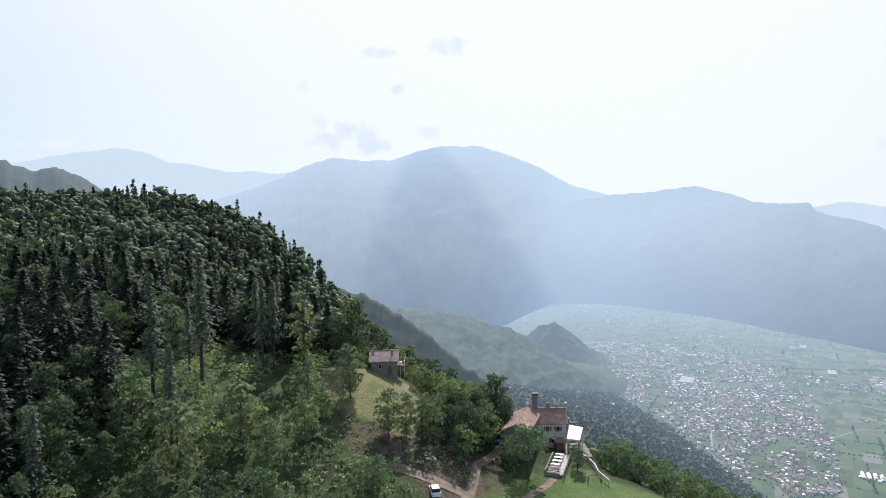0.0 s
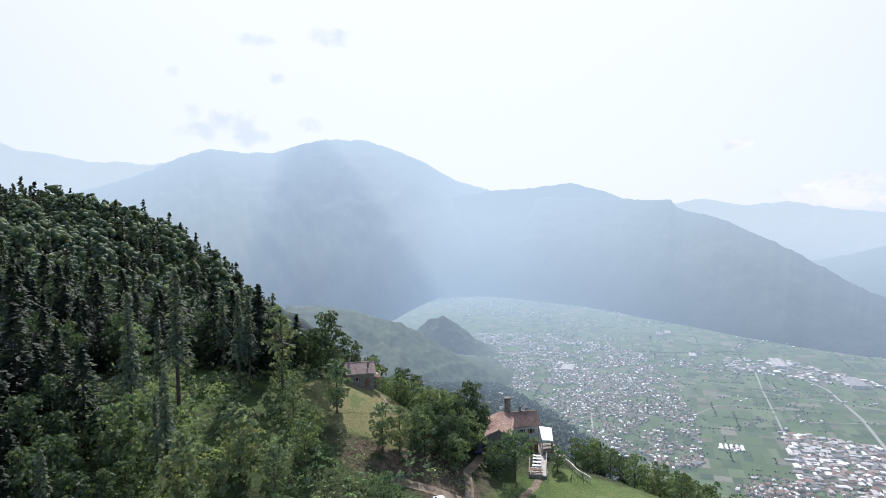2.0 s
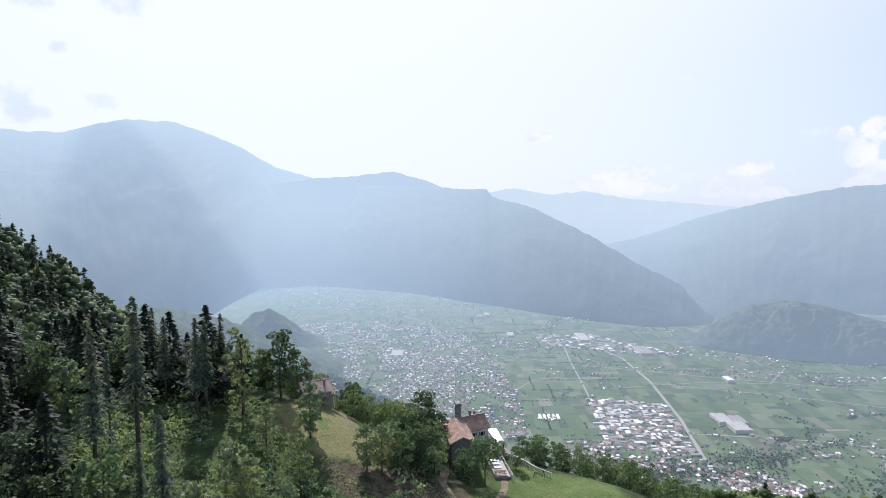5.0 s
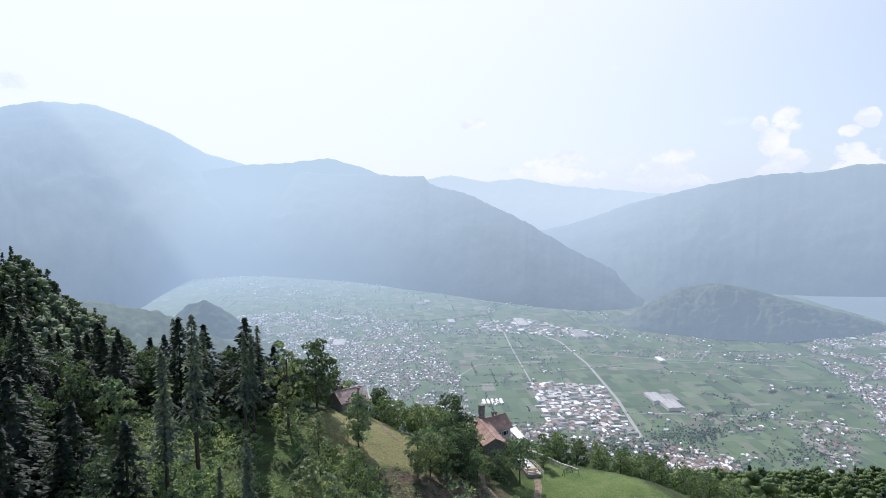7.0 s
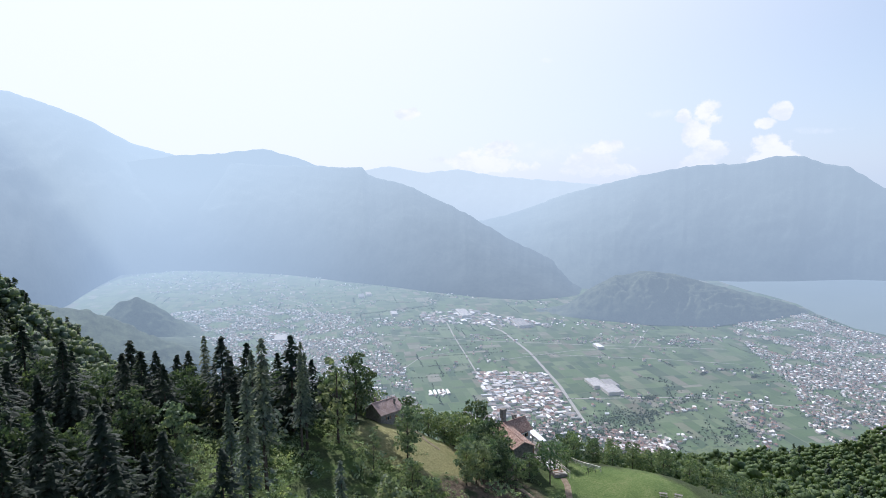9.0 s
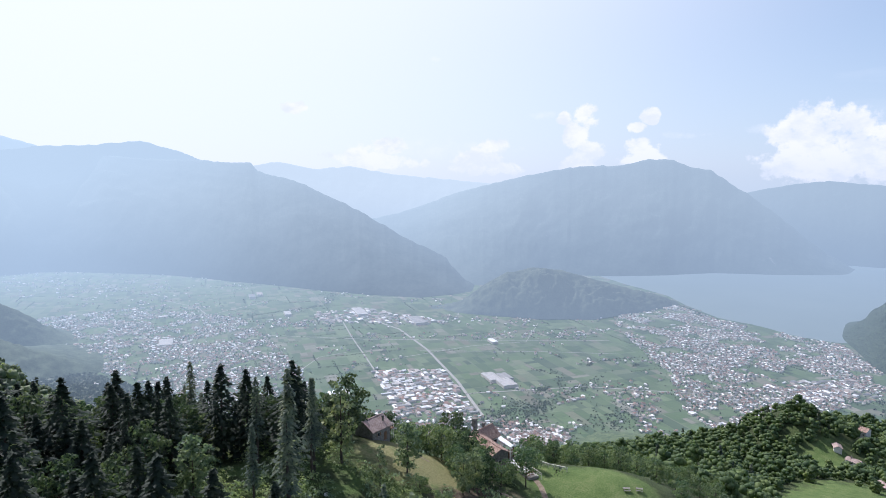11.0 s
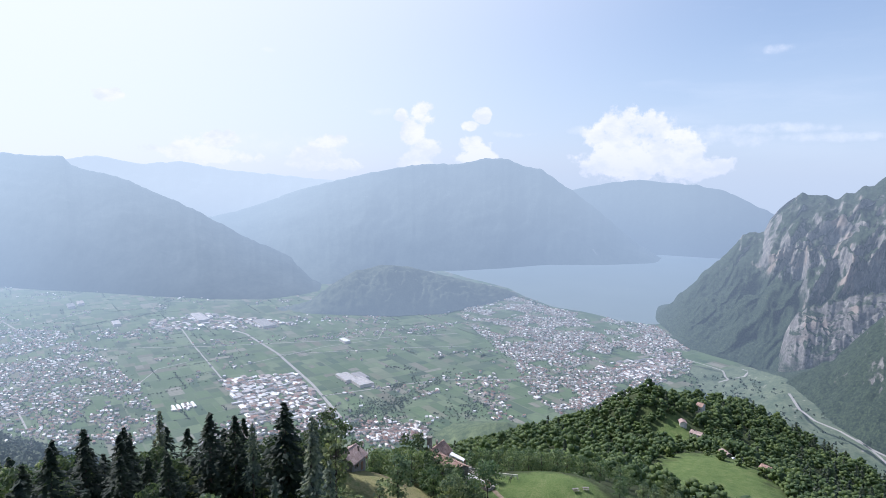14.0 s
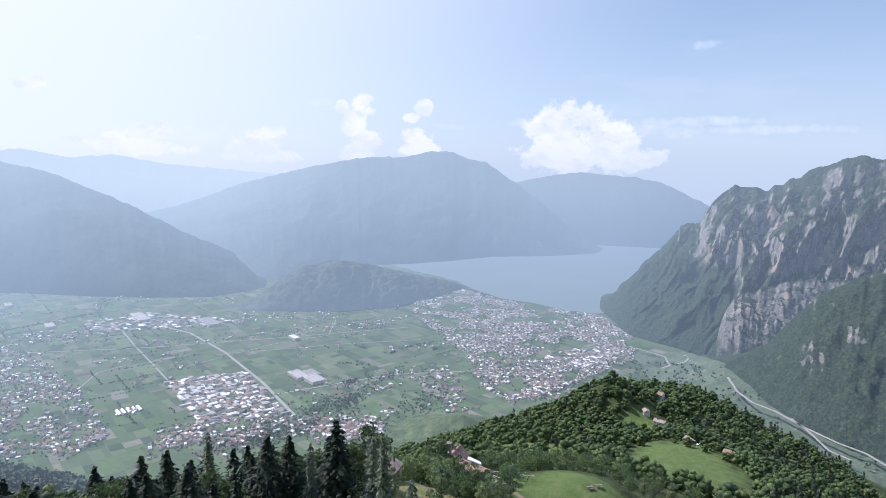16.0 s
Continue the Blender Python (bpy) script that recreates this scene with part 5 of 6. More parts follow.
def build_halls():
    rng = np.random.default_rng(19)
    base = math.atan2(AX_U[1], AX_U[0])
    for poly, n, lo, hi, gap in ((WORKS_NEAR, 130, 9, 26, 15), (WORKS_FAR, 70, 10, 40, 22), (WORKS_LAKE, 40, 10, 32, 18), (TOWN_LAKE, 24, 12, 30, 60), (TOWN_WEST, 18, 12, 30, 70)):
        xs, ys = zip(*poly)
        for x, y in scatter(rng, n, min(xs), max(xs), min(ys), max(ys), gap, [], lambda x, y: inside(x, y, poly)):
            hall(x, y, rng.uniform(lo, hi), rng.uniform(lo, hi) * 0.6, rng.uniform(2.4, 4.8), base + (math.pi / 2 if rng.random() < 0.4 else 0))
    for x, y, lx, ly in ((1190, 1010, 62, 34), (1215, 985, 50, 30), (1180, 955, 58, 40), (1480, 1225, 42, 20), (1470, 1860, 120, 40), (1520, 1600, 110, 45), (1260, 2030, 60, 25), (760, 1960, 75, 40), (1350, 2420, 70, 26), (1400, 2440, 60, 24)):
        hall(x, y, lx, ly, 8, base)
    # low sheds packed between the larger halls
    sheds = []
    for poly, n in ((WORKS_NEAR, 190), (WORKS_FAR, 120), (WORKS_LAKE, 60)):
        xs, ys = zip(*poly)
        sheds += scatter(rng, n, min(xs), max(xs), min(ys), max(ys), 8.5, [], lambda x, y: inside(x, y, poly))
    build_town("works_sheds", "low grey and brown sheds packed between factory halls", sheds, rng, 6, 15, (2.0, 3.6), 0.6)
    # row of white greenhouses
    for i in range(5):
        x, y = 826 + 9.5 * i, 1228 - 5 * i
        g = new("greenhouse")
        bm = bmesh.new()
        bmesh.ops.create_cone(bm, segments=16, radius1=4, radius2=4, depth=34, cap_ends=True, matrix=Matrix.Rotation(math.pi / 2, 4, "Y"))
        part("tunnel", bm, M_WHITE, g)
        bm = bmesh.new()
        bmesh.ops.create_cube(bm, size=1, matrix=Matrix.Translation((17.1, 0, 1.2)) @ Matrix.Diagonal((0.3, 2.4, 2.4, 1)))
        part("door", bm, M_HALL, g)
        g.matrix_world = pose(x, y, PLAIN_Z + 0.3, 0, 0, math.degrees(base))
        tagged(g, "long white greenhouse tunnel on the plain", "greenhouse", "greenhouse row")


def mat_white():
    k = Mat("white_sheet")
    return k.done(k.ramp(k.noise(1.2, 4), [(0.3, (0.68, 0.68, 0.66)), (0.7, (0.82, 0.82, 0.80))]), 0.6)


M_WHITE = mat_white()
build_halls()

road("road_gorge", "pale road winding up the gorge", [polar(92.4, 1480), polar(93.2, 1385), polar(94.4, 1330), polar(96.2, 1300), polar(98.5, 1240), polar(101, 1195), polar(103, 1175), polar(106, 1110)], 6, 78.0)
road("lane_gorge", "pale side lane on the gorge floor", [polar(97.5, 1275), polar(99, 1215), polar(100.4, 1150), polar(102, 1130)], 4.5, 78.0)


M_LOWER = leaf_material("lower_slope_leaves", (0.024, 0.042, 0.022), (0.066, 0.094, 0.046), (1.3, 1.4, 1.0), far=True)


def build_lower_woods():
    rng = np.random.default_rng(301)
    spots = scatter(rng, 3900, -60, 900, 420, 2150, 8.2, [], lambda x, y: toe_at(x, y) < -12 and 440 < math.hypot(x - HUB[0], y - HUB[1]) and x < 0.62 * y + 40)
    vs, fs, base = [], [], 0
    xy = np.array(spots)
    zz = np.maximum(lower_height(xy[:, 0], xy[:, 1]), hill(xy[:, 0], xy[:, 1]))
    for (x, y), z in zip(spots, zz):
        c = np.array([x, y, z]) + rng.normal(size=(9, 3)) * (3.0, 3.0, 1.5) + (0, 0, 4)
        o = c - (x, y, z + 1)
        v, f = cards(c, 3.5, o / np.linalg.norm(o, axis=1)[:, None], rng, 0.55)
        vs.append(v)
        fs.append(f + base)
        base += len(v)
    me = mesh_of("lower_woods", np.concatenate(vs), np.concatenate(fs), M_LOWER)
    tagged(new("lower_woods", me), "dense hazy woods on the lower slope", "woods", kind="stuff")


build_lower_woods()


def build_gorge_scrub():
    """Bushes and small trees on the gorge floor, with lanes winding between them."""
    rng = np.random.default_rng(311)
    spots = scatter(rng, 620, 1000, 1850, -330, 260, 11.0, [], lambda x, y: 820 < math.hypot(x - HUB[0], y - HUB[1]) < 1900 and fbm(np.array([x / 60]), np.array([y / 60]), 3, 17)[0] > 0.45)
    vs, fs = [], []
    for x, y in spots:
        d, a = math.hypot(x - HUB[0], y - HUB[1]), math.degrees(math.atan2(x - HUB[0], y - HUB[1]))
        if a < 84 or d > np.interp(a, [82, 89, 92.8, 96.2, 101, 112], [1850, 1700, 1480, 1360, 1240, 1130]):
            continue
        z = float(np.interp(a, [82, 87, 92, 112], [-524, -505, -450, -446]))
        c = np.array([x, y, z]) + rng.normal(size=(8, 3)) * (2.2, 2.2, 1.2) + (0, 0, 2.5)
        o = c - (x, y, z + 1)
        v, f = cards(c, 2.3, o / np.linalg.norm(o, axis=1)[:, None], rng, 0.5)
        fs.append(f + 32 * len(vs))
        vs.append(v)
    me = mesh_of("gorge_scrub", np.concatenate(vs), np.concatenate(fs), M_LOWER)
    tagged(new("gorge_scrub", me), "scattered bushes and small trees on the gorge floor", "bushes", kind="stuff")


build_gorge_scrub()
road("lane_fields", "winding pale lane among terraced fields", [(1781, 235), (1744, 169), (1717, 130), (1660, 120), (1644, 113), (1604, 135)], 5, 18.0)
road("lane_terraces", "short pale lane on the terraces", [(1703, 83), (1690, 66), (1640, 75), (1610, 96)], 5, 34.0)
road("lane_south", "pale lane between orchards below the slope", [(700, 1500), (860, 1420), (1000, 1500), (1090, 1480)], 2.6)
road("lane_north", "pale lane across the far fields", [(1100, 2250), (1350, 2300), (1600, 2200), (1900, 1800)], 3.6)
road("lane_east", "pale lane between the fields and the lake town", [(1250, 1330), (1500, 1050), (1640, 860)], 3)
road("lane_middle", "pale farm lane across green fields", [(1130, 1330), (1400, 1250), (1560, 1150), (1800, 1260)], 2.6)

# ---- houses, terrace and things on the hill ----
def box(bm, x0, x1, y0, y1, z0, z1, bevel=0.0):
    r = bmesh.ops.create_cube(bm, size=1, matrix=Matrix.Translation(((x0 + x1) / 2, (y0 + y1) / 2, (z0 + z1) / 2)) @ Matrix.Diagonal((x1 - x0, y1 - y0, z1 - z0, 1)))
    if bevel:
        es = {e for v in r["verts"] for e in v.link_edges}
        bmesh.ops.bevel(bm, geom=list(es), offset=bevel, segments=1, affect="EDGES")
    return bm


def one_box(name, dims, mat, parent, label="", bevel=0.0):
    return part(name, box(bmesh.new(), *dims, bevel), mat, parent, label)


def beam(bm, a, b, w, h=None):
    """A square bar from a to b."""
    a, b = Vector(a), Vector(b)
    m = (b - a).to_track_quat("Z", "Y").to_matrix().to_4x4()
    bmesh.ops.create_cube(bm, size=1, matrix=Matrix.Translation((a + b) / 2) @ m @ Matrix.Diagonal((w, h or w, (b - a).length, 1)))
    return bm


def slab(bm, corners, thick):
    """A tilted plate: four upper corners, thickness straight down."""
    top = [bm.verts.new(c) for c in corners]
    low = [bm.verts.new((c[0], c[1], c[2] - thick)) for c in corners]
    bm.faces.new(top)
    bm.faces.new(low[::-1])
    for i in range(4):
        j = (i + 1) % 4
        bm.faces.new((top[j], top[i], low[i], low[j]))
    return bm


def mat_tiles(name, a, b, c):
    k = Mat(name)
    rows = k.n.new("ShaderNodeTexWave")
    rows.wave_type, rows.bands_direction = "BANDS", "X"
    rows.inputs["Scale"].default_value, rows.inputs["Distortion"].default_value = 4.5, 1.5
    k.ln.new(k.tc.outputs["Object"], rows.inputs["Vector"])
    patch = k.noise(0.8, 5, 0.65)
    fine = k.noise(5.5, 4, 0.6)
    col = k.ramp(k.math("ADD", k.math("MULTIPLY", patch, 0.55), k.math("MULTIPLY", fine, 0.45)), [(0.34, a), (0.5, b), (0.66, c)])
    col = k.mix(k.step(rows.outputs["Fac"], 0.2, 0.7, 0.35, 0.0), col, a)
    k.bump(rows.outputs["Fac"], 0.6, 0.06)
    return k.done(col, 0.9)


def mat_plain_noise(name, a, b, scale, rough=0.9, stretch=(1, 1, 1), bump=0.3):
    k = Mat(name)
    v = k.noise(scale, 6, 0.62, stretch)
    k.bump(v, bump, 0.04)
    return k.done(k.ramp(v, [(0.3, a), (0.7, b)]), rough)


M_TILE = mat_tiles("roof_tiles", (0.20, 0.12, 0.095), (0.40, 0.27, 0.215), (0.57, 0.43, 0.35))
M_TILE_OLD = mat_tiles("old_roof_tiles", (0.26, 0.185, 0.16), (0.43, 0.325, 0.29), (0.56, 0.455, 0.41))
M_STONE = mat_plain_noise("rubble_stone", (0.12, 0.11, 0.098), (0.33, 0.305, 0.27), 2.2)
M_RENDER = mat_plain_noise("weathered_render", (0.46, 0.45, 0.43), (0.66, 0.64, 0.60), 0.9)
M_TIMBER = mat_plain_noise("brown_timber", (0.10, 0.055, 0.03), (0.26, 0.155, 0.09), 3.0, 0.8, (1, 1, 0.1))
M_PALEWOOD = mat_plain_noise("pale_wood", (0.50, 0.46, 0.39), (0.72, 0.68, 0.60), 3.0, 0.75, (0.2, 1, 1))
M_PAVING = mat_plain_noise("pale_paving", (0.36, 0.34, 0.31), (0.56, 0.53, 0.48), 2.4)
M_DARK = mat_plain_noise("dark_metal", (0.03, 0.03, 0.032), (0.06, 0.06, 0.062), 4.0, 0.6)
M_PATH = mat_plain_noise("earth_path", (0.15, 0.11, 0.075), (0.33, 0.265, 0.195), 0.9, 0.95, bump=0.5)


def mat_glass():
    k = Mat("dark_glass")
    k.b.inputs["Specular IOR Level"].default_value = 0.6
    return k.done((0.02, 0.025, 0.03), 0.08)


M_GLASS = mat_glass()


def mat_paint(name, col):
    k = Mat(name)
    k.b.inputs["Coat Weight"].default_value = 0.6
    return k.done(k.mix(k.step(k.noise(2.0, 3), 0.4, 0.7, 0, 0.2), col, tuple(c * 0.8 for c in col)), 0.35)


M_CARWHITE, M_CARBLUE, M_CARGREY = mat_paint("white_car_paint", (0.80, 0.80, 0.80)), mat_paint("blue_car_paint", (0.03, 0.05, 0.16)), mat_paint("grey_car_paint", (0.25, 0.26, 0.27))
M_RUBBER = mat_plain_noise("rubber", (0.015, 0.015, 0.015), (0.03, 0.03, 0.03), 6, 0.9)


def gable_roof(parent, mat, x0, x1, ye0, ye1, yr, ze, zr, thick=0.16):
    """Two roof slopes and a ridge cap along x, in the parent's own frame."""
    for nm, ya in (("roof_slope", ye0), ("roof_slope", ye1)):
        c = [(x0, ya, ze), (x1, ya, ze), (x1, yr, zr), (x0, yr, zr)]
        part(nm, slab(bmesh.new(), c if ya < yr else c[::-1], thick), mat, parent)
    part("ridge_cap", beam(bmesh.new(), (x0, yr, zr + 0.02), (x1, yr, zr + 0.02), 0.26, 0.14), mat, parent)


def gable_walls(parent, mat, x0, x1, y0, y1, yr, z0, ze, zr):
    bm = bmesh.new()
    prof = [(y0, z0), (y1, z0), (y1, ze), (yr, zr), (y0, ze)]
    a = [bm.verts.new((x0, y, z)) for y, z in prof]
    b = [bm.verts.new((x1, y, z)) for y, z in prof]
    bm.faces.new(a[::-1])
    bm.faces.new(b)
    for i in range(5):
        j = (i + 1) % 5
        bm.faces.new((a[i], a[j], b[j], b[i]))
    return part("wall", bm, mat, parent)


def window_at(parent, x, y, z, w, h, face=-1, shutters=True):
    """A window in a wall that looks along -y (face -1) or +y."""
    f = y + face * 0.03
    win = one_box("window", (x - w / 2 - 0.07, x + w / 2 + 0.07, min(f, y), max(f, y), z - h / 2 - 0.07, z + h / 2 + 0.07), M_PALEWOOD, parent)
    g = y + face * 0.045
    one_box("pane", (x - w / 2, x + w / 2, min(g, f), max(g, f), z - h / 2, z + h / 2), M_GLASS, win)
    one_box("sill", (x - w / 2 - 0.12, x + w / 2 + 0.12, min(y, y + face * 0.14), max(y, y + face * 0.14), z - h / 2 - 0.14, z - h / 2 - 0.07), M_STONE, win)
    if shutters:
        for s in (-1, 1):
            xc = x + s * (w * 0.75 + 0.1)
            q = y + face * 0.06
            one_box("shutter", (xc - w * 0.24, xc + w * 0.24, min(q, y), max(q, y), z - h / 2, z + h / 2), M_TIMBER, win, "brown wooden shutter")
    return win


def chimney_at(parent, mat, x, y, z0, z1, w, label=""):
    bm = box(bmesh.new(), x - w / 2, x + w / 2, y - w / 2, y + w / 2, z0, z1, 0.04)
    ch = part("chimney", bm, mat, parent, label)
    one_box("chimney_band", (x - w * 0.58, x + w * 0.58, y - w * 0.58, y + w * 0.58, z1, z1 + 0.14), M_STONE, ch)
    for sx in (-1, 1):
        for sy in (-1, 1):
            one_box("chimney_pillar", (x + sx * w * 0.42 - 0.08, x + sx * w * 0.42 + 0.08, y + sy * w * 0.42 - 0.08, y + sy * w * 0.42 + 0.08, z1 + 0.14, z1 + 0.40), mat, ch)
    one_box("chimney_cover", (x - w * 0.62, x + w * 0.62, y - w * 0.62, y + w * 0.62, z1 + 0.40, z1 + 0.52), M_STONE, ch)
    return ch


def build_farmhouse():
    house = new("farmhouse")
    house.location = (23.0, 140.2, -51.5)
    # main block, ridge along x
    gable_walls(house, M_RENDER, -3.4, 3.6, -2.5, 2.5, 0, -2.5, 6.25, 8.75)
    gable_roof(house, M_TILE, -3.8, 4.1, -3.05, 3.05, 0, 6.35, 9.0)
    chimney_at(house, M_STONE, -2.7, 1.1, 7.6, 11.7, 1.15, "tall square stone chimney with a capped top")
    chimney_at(house, M_STONE, 0.1, 0.2, 8.5, 9.7, 0.45)
    chimney_at(house, M_STONE, 1.9, 1.2, 7.9, 9.0, 0.35)
    for x in (-0.4, 1.9):
        window_at(house, x, -2.5, 5.1, 0.75, 0.95)
    window_at(house, 0.8, -2.5, 2.6, 0.8, 1.0)
    door = one_box("door", (2.2, 3.1, -2.56, -2.5, 0.3, 2.3), M_TIMBER, house)
    one_box("handle", (2.3, 2.34, -2.62, -2.56, 1.25, 1.40), M_DARK, door)
    for y in (-1.2, 1.2):
        win = one_box("window", (3.6, 3.64, y - 0.45, y + 0.45, 4.5, 5.6), M_PALEWOOD, house)
        one_box("pane", (3.64, 3.66, y - 0.37, y + 0.37, 4.58, 5.52), M_GLASS, win)
    # front wing, its ridge running down towards the meadow
    wing = new("wing")
    wing.parent = house
    wing.matrix_basis = pose(-4.6, -0.3, 0, 0, 0, 71.7 - 180)
    L = 12.6
    gable_walls(wing, M_STONE, 0.2, L - 0.4, -2.55, 2.55, 0, -1.5, 7.95, 9.2)
    gable_roof(wing, M_TILE, -0.6, L, -3.0, 3.0, 0, 7.95, 9.42)
    for x in (3.0, 6.5, 9.5):
        window_at(wing, x, 2.55, 5.6, 0.8, 1.0, 1)
    end = one_box("window", (L - 0.4, L - 0.36, -0.5, 0.5, 5.2, 6.3), M_PALEWOOD, wing)
    one_box("pane", (L - 0.36, L - 0.34, -0.42, 0.42, 5.28, 6.22), M_GLASS, end)
    # white dish by the ridge
    bm = bmesh.new()
    bmesh.ops.create_uvsphere(bm, u_segments=14, v_segments=6, radius=0.45, matrix=Matrix.Translation((-4.4, 0.6, 10.0)) @ Matrix.Rotation(1.1, 4, "X") @ Matrix.Diagonal((1, 1, 0.25, 1)))
    dish = part("satellite_dish", bm, M_WHITE, house, "white satellite dish")
    one_box("dish_arm", (-4.44, -4.36, 0.56, 0.64, 9.2, 10.0), M_DARK, dish)
    # timber porch at the foot of the wall
    porch = one_box("porch", (1.0, 2.9, -4.6, -2.5, -1.5, 2.7), M_TIMBER, house, "small brown timber porch")
    part("porch_roof", slab(bmesh.new(), [(0.8, -4.9, 2.8), (3.1, -4.9, 2.8), (3.1, -2.4, 3.3), (0.8, -2.4, 3.3)], 0.1), M_TILE, porch)
    return tagged(house, "old stone farmhouse with tiled roofs and tall chimney", "house")


build_farmhouse()


def build_awning():
    aw = new("terrace_awning")
    aw.location = (28.5, 137.4, -51.0)
    c = [(-2.6, -4.4, 4.0), (0.5, -3.2, 3.2), (2.7, 3.8, 3.7), (-0.4, 3.9, 4.3)]
    part("canopy", slab(bmesh.new(), c, 0.14), M_WHITE, aw, "white sheet canopy")
    for (x, y, z) in c + [((c[0][0] + c[3][0]) / 2, -0.2, 4.1), ((c[1][0] + c[2][0]) / 2, 0.3, 3.4)]:
        part("post", beam(bmesh.new(), (x * 0.94, y * 0.96, -2.0), (x * 0.94, y * 0.96, z - 0.12), 0.14), M_PALEWOOD, aw)
    for a, b in ((0, 1), (1, 2), (2, 3), (3, 0)):
        p, q = Vector(c[a]) * 0.95, Vector(c[b]) * 0.95
        part("rafter", beam(bmesh.new(), p - Vector((0, 0, 0.12)), q - Vector((0, 0, 0.12)), 0.12, 0.16), M_PALEWOOD, aw)
    for i in range(3):
        one_box("shelf", (-2.2, 0.1, -3.7, -3.3, 0.6 + 0.8 * i, 0.68 + 0.8 * i), M_TIMBER, aw)
    one_box("shelf_side", (-2.25, -2.15, -3.72, -3.28, -0.5, 2.9), M_TIMBER, aw)
    one_box("shelf_side", (0.05, 0.15, -3.72, -3.28, -0.5, 2.9), M_TIMBER, aw)
    one_box("deck", (-2.9, 3.0, -4.4, 4.0, -2.2, 0.0), M_STONE, aw)
    return tagged(aw, "open terrace shelter with a white sheet roof", "awning")


build_awning()
T_FAR, T_NEAR = Vector((25.0, 133.0, 0)), Vector((21.4, 122.5, 0))
T_Z = -50.4
T_DIR = (T_NEAR - T_FAR).normalized()
T_SIDE = Vector((T_DIR.y, -T_DIR.x, 0))       # towards the hut
T_TURN = math.degrees(math.atan2(T_DIR.y, T_DIR.x))


def build_terrace():
    te = new("terrace")
    te.matrix_world = Matrix.Translation((T_FAR.x, T_FAR.y, T_Z)) @ pose(0, 0, 0, 0, 0, T_TURN)
    L = (T_NEAR - T_FAR).length
    n = 8
    for i in range(n):
        for j in range(3):
            x0, x1 = L * i / n, L * (i + 1) / n - 0.025
            y0 = -1.68 + 1.12 * j
            one_box("paving_slab", (x0, x1, y0, y0 + 1.095, -0.12, 0.0 + 0.01 * ((i * 7 + j * 3) % 3)), M_PAVING, te)
    one_box("foundation", (-0.5, L - 0.02, -1.70, 1.70, -3.2, -0.12), M_STONE, te)
    one_box("parapet", (1.0, L, -2.0, -1.72, -2.0, 0.70), M_STONE, te, "low pale parapet wall")
    one_box("kerb", (L - 0.02, L + 0.25, -2.0, 1.0, -2.0, 0.30), M_STONE, te)
    for i in range(7):
        x = 0.3 + (L + 0.6) * i / 6
        one_box("rail_post", (x - 0.06, x + 0.06, 1.74, 1.86, -2.0, 1.0), M_PALEWOOD, te)
    for z in (0.45, 0.95):
        one_box("rail", (0.2, L + 1.0, 1.76, 1.84, z, z + 0.11), M_PALEWOOD, te)
    return tagged(te, "paved terrace with pale parapet and wooden rail", "terrace")


build_terrace()


def make_table(name, label, top_mat, w=2.0, d=0.8):
    """A long table with its two benches built on."""
    ob = new(name)
    one_box("tabletop", (-d / 2, d / 2, -w / 2, w / 2, 0.71, 0.76), top_mat, ob, bevel=0.01)
    for s in (-1, 1):
        one_box("seat", (s * (d / 2 + 0.28) - 0.14, s * (d / 2 + 0.28) + 0.14, -w / 2, w / 2, 0.41, 0.45), top_mat, ob)
        for t in (-1, 1):
            part("leg", beam(bmesh.new(), (s * (d / 2 + 0.3), t * w * 0.38, 0), (s * 0.2, t * w * 0.38, 0.71), 0.07), top_mat, ob)
    for t in (-1, 1):
        one_box("stretcher", (-d / 2 - 0.3, d / 2 + 0.3, t * w * 0.38 - 0.03, t * w * 0.38 + 0.03, 0.36, 0.41), top_mat, ob)
    return tagged(ob, label, "table")


def build_tables():
    base = make_table("picnic_table", "white picnic table with benches on the terrace", M_WHITE, 1.8, 0.7)
    tagged(base, group="terrace tables")
    spots = [(2.0, -0.3), (3.9, -0.3), (5.8, -0.3), (7.7, -0.4)]
    for i, (u, v) in enumerate(spots):
        p = T_FAR + T_DIR * u + T_SIDE * (-v)
        m = pose(p.x, p.y, T_Z + 0.02, 0, 0, T_TURN)
        if i == 0:
            base.matrix_basis = m
        else:
            copy_thing(base, m)
    wood = make_table("picnic_table", "brown wooden picnic table at the terrace edge", M_TIMBER, 2.6, 0.8)
    tagged(wood, group="terrace tables")
    p = T_FAR + T_DIR * 9.8 - T_SIDE * (-0.4)
    wood.matrix_basis = pose(p.x, p.y, T_Z + 0.02, 0, 0, T_TURN)
    meadow = make_table("picnic_table", "weathered wooden picnic table on the meadow", M_STONE, 1.7, 0.7)
    tagged(meadow, group="meadow tables")
    meadow.matrix_basis = pose(34.2, 99.6, hz(34.2, 99.6), 0, 0, 25)
    for x, y, a in ((31.6, 101.8, 40),):
        copy_thing(meadow, pose(x, y, hz(x, y), 0, 0, a))


build_tables()


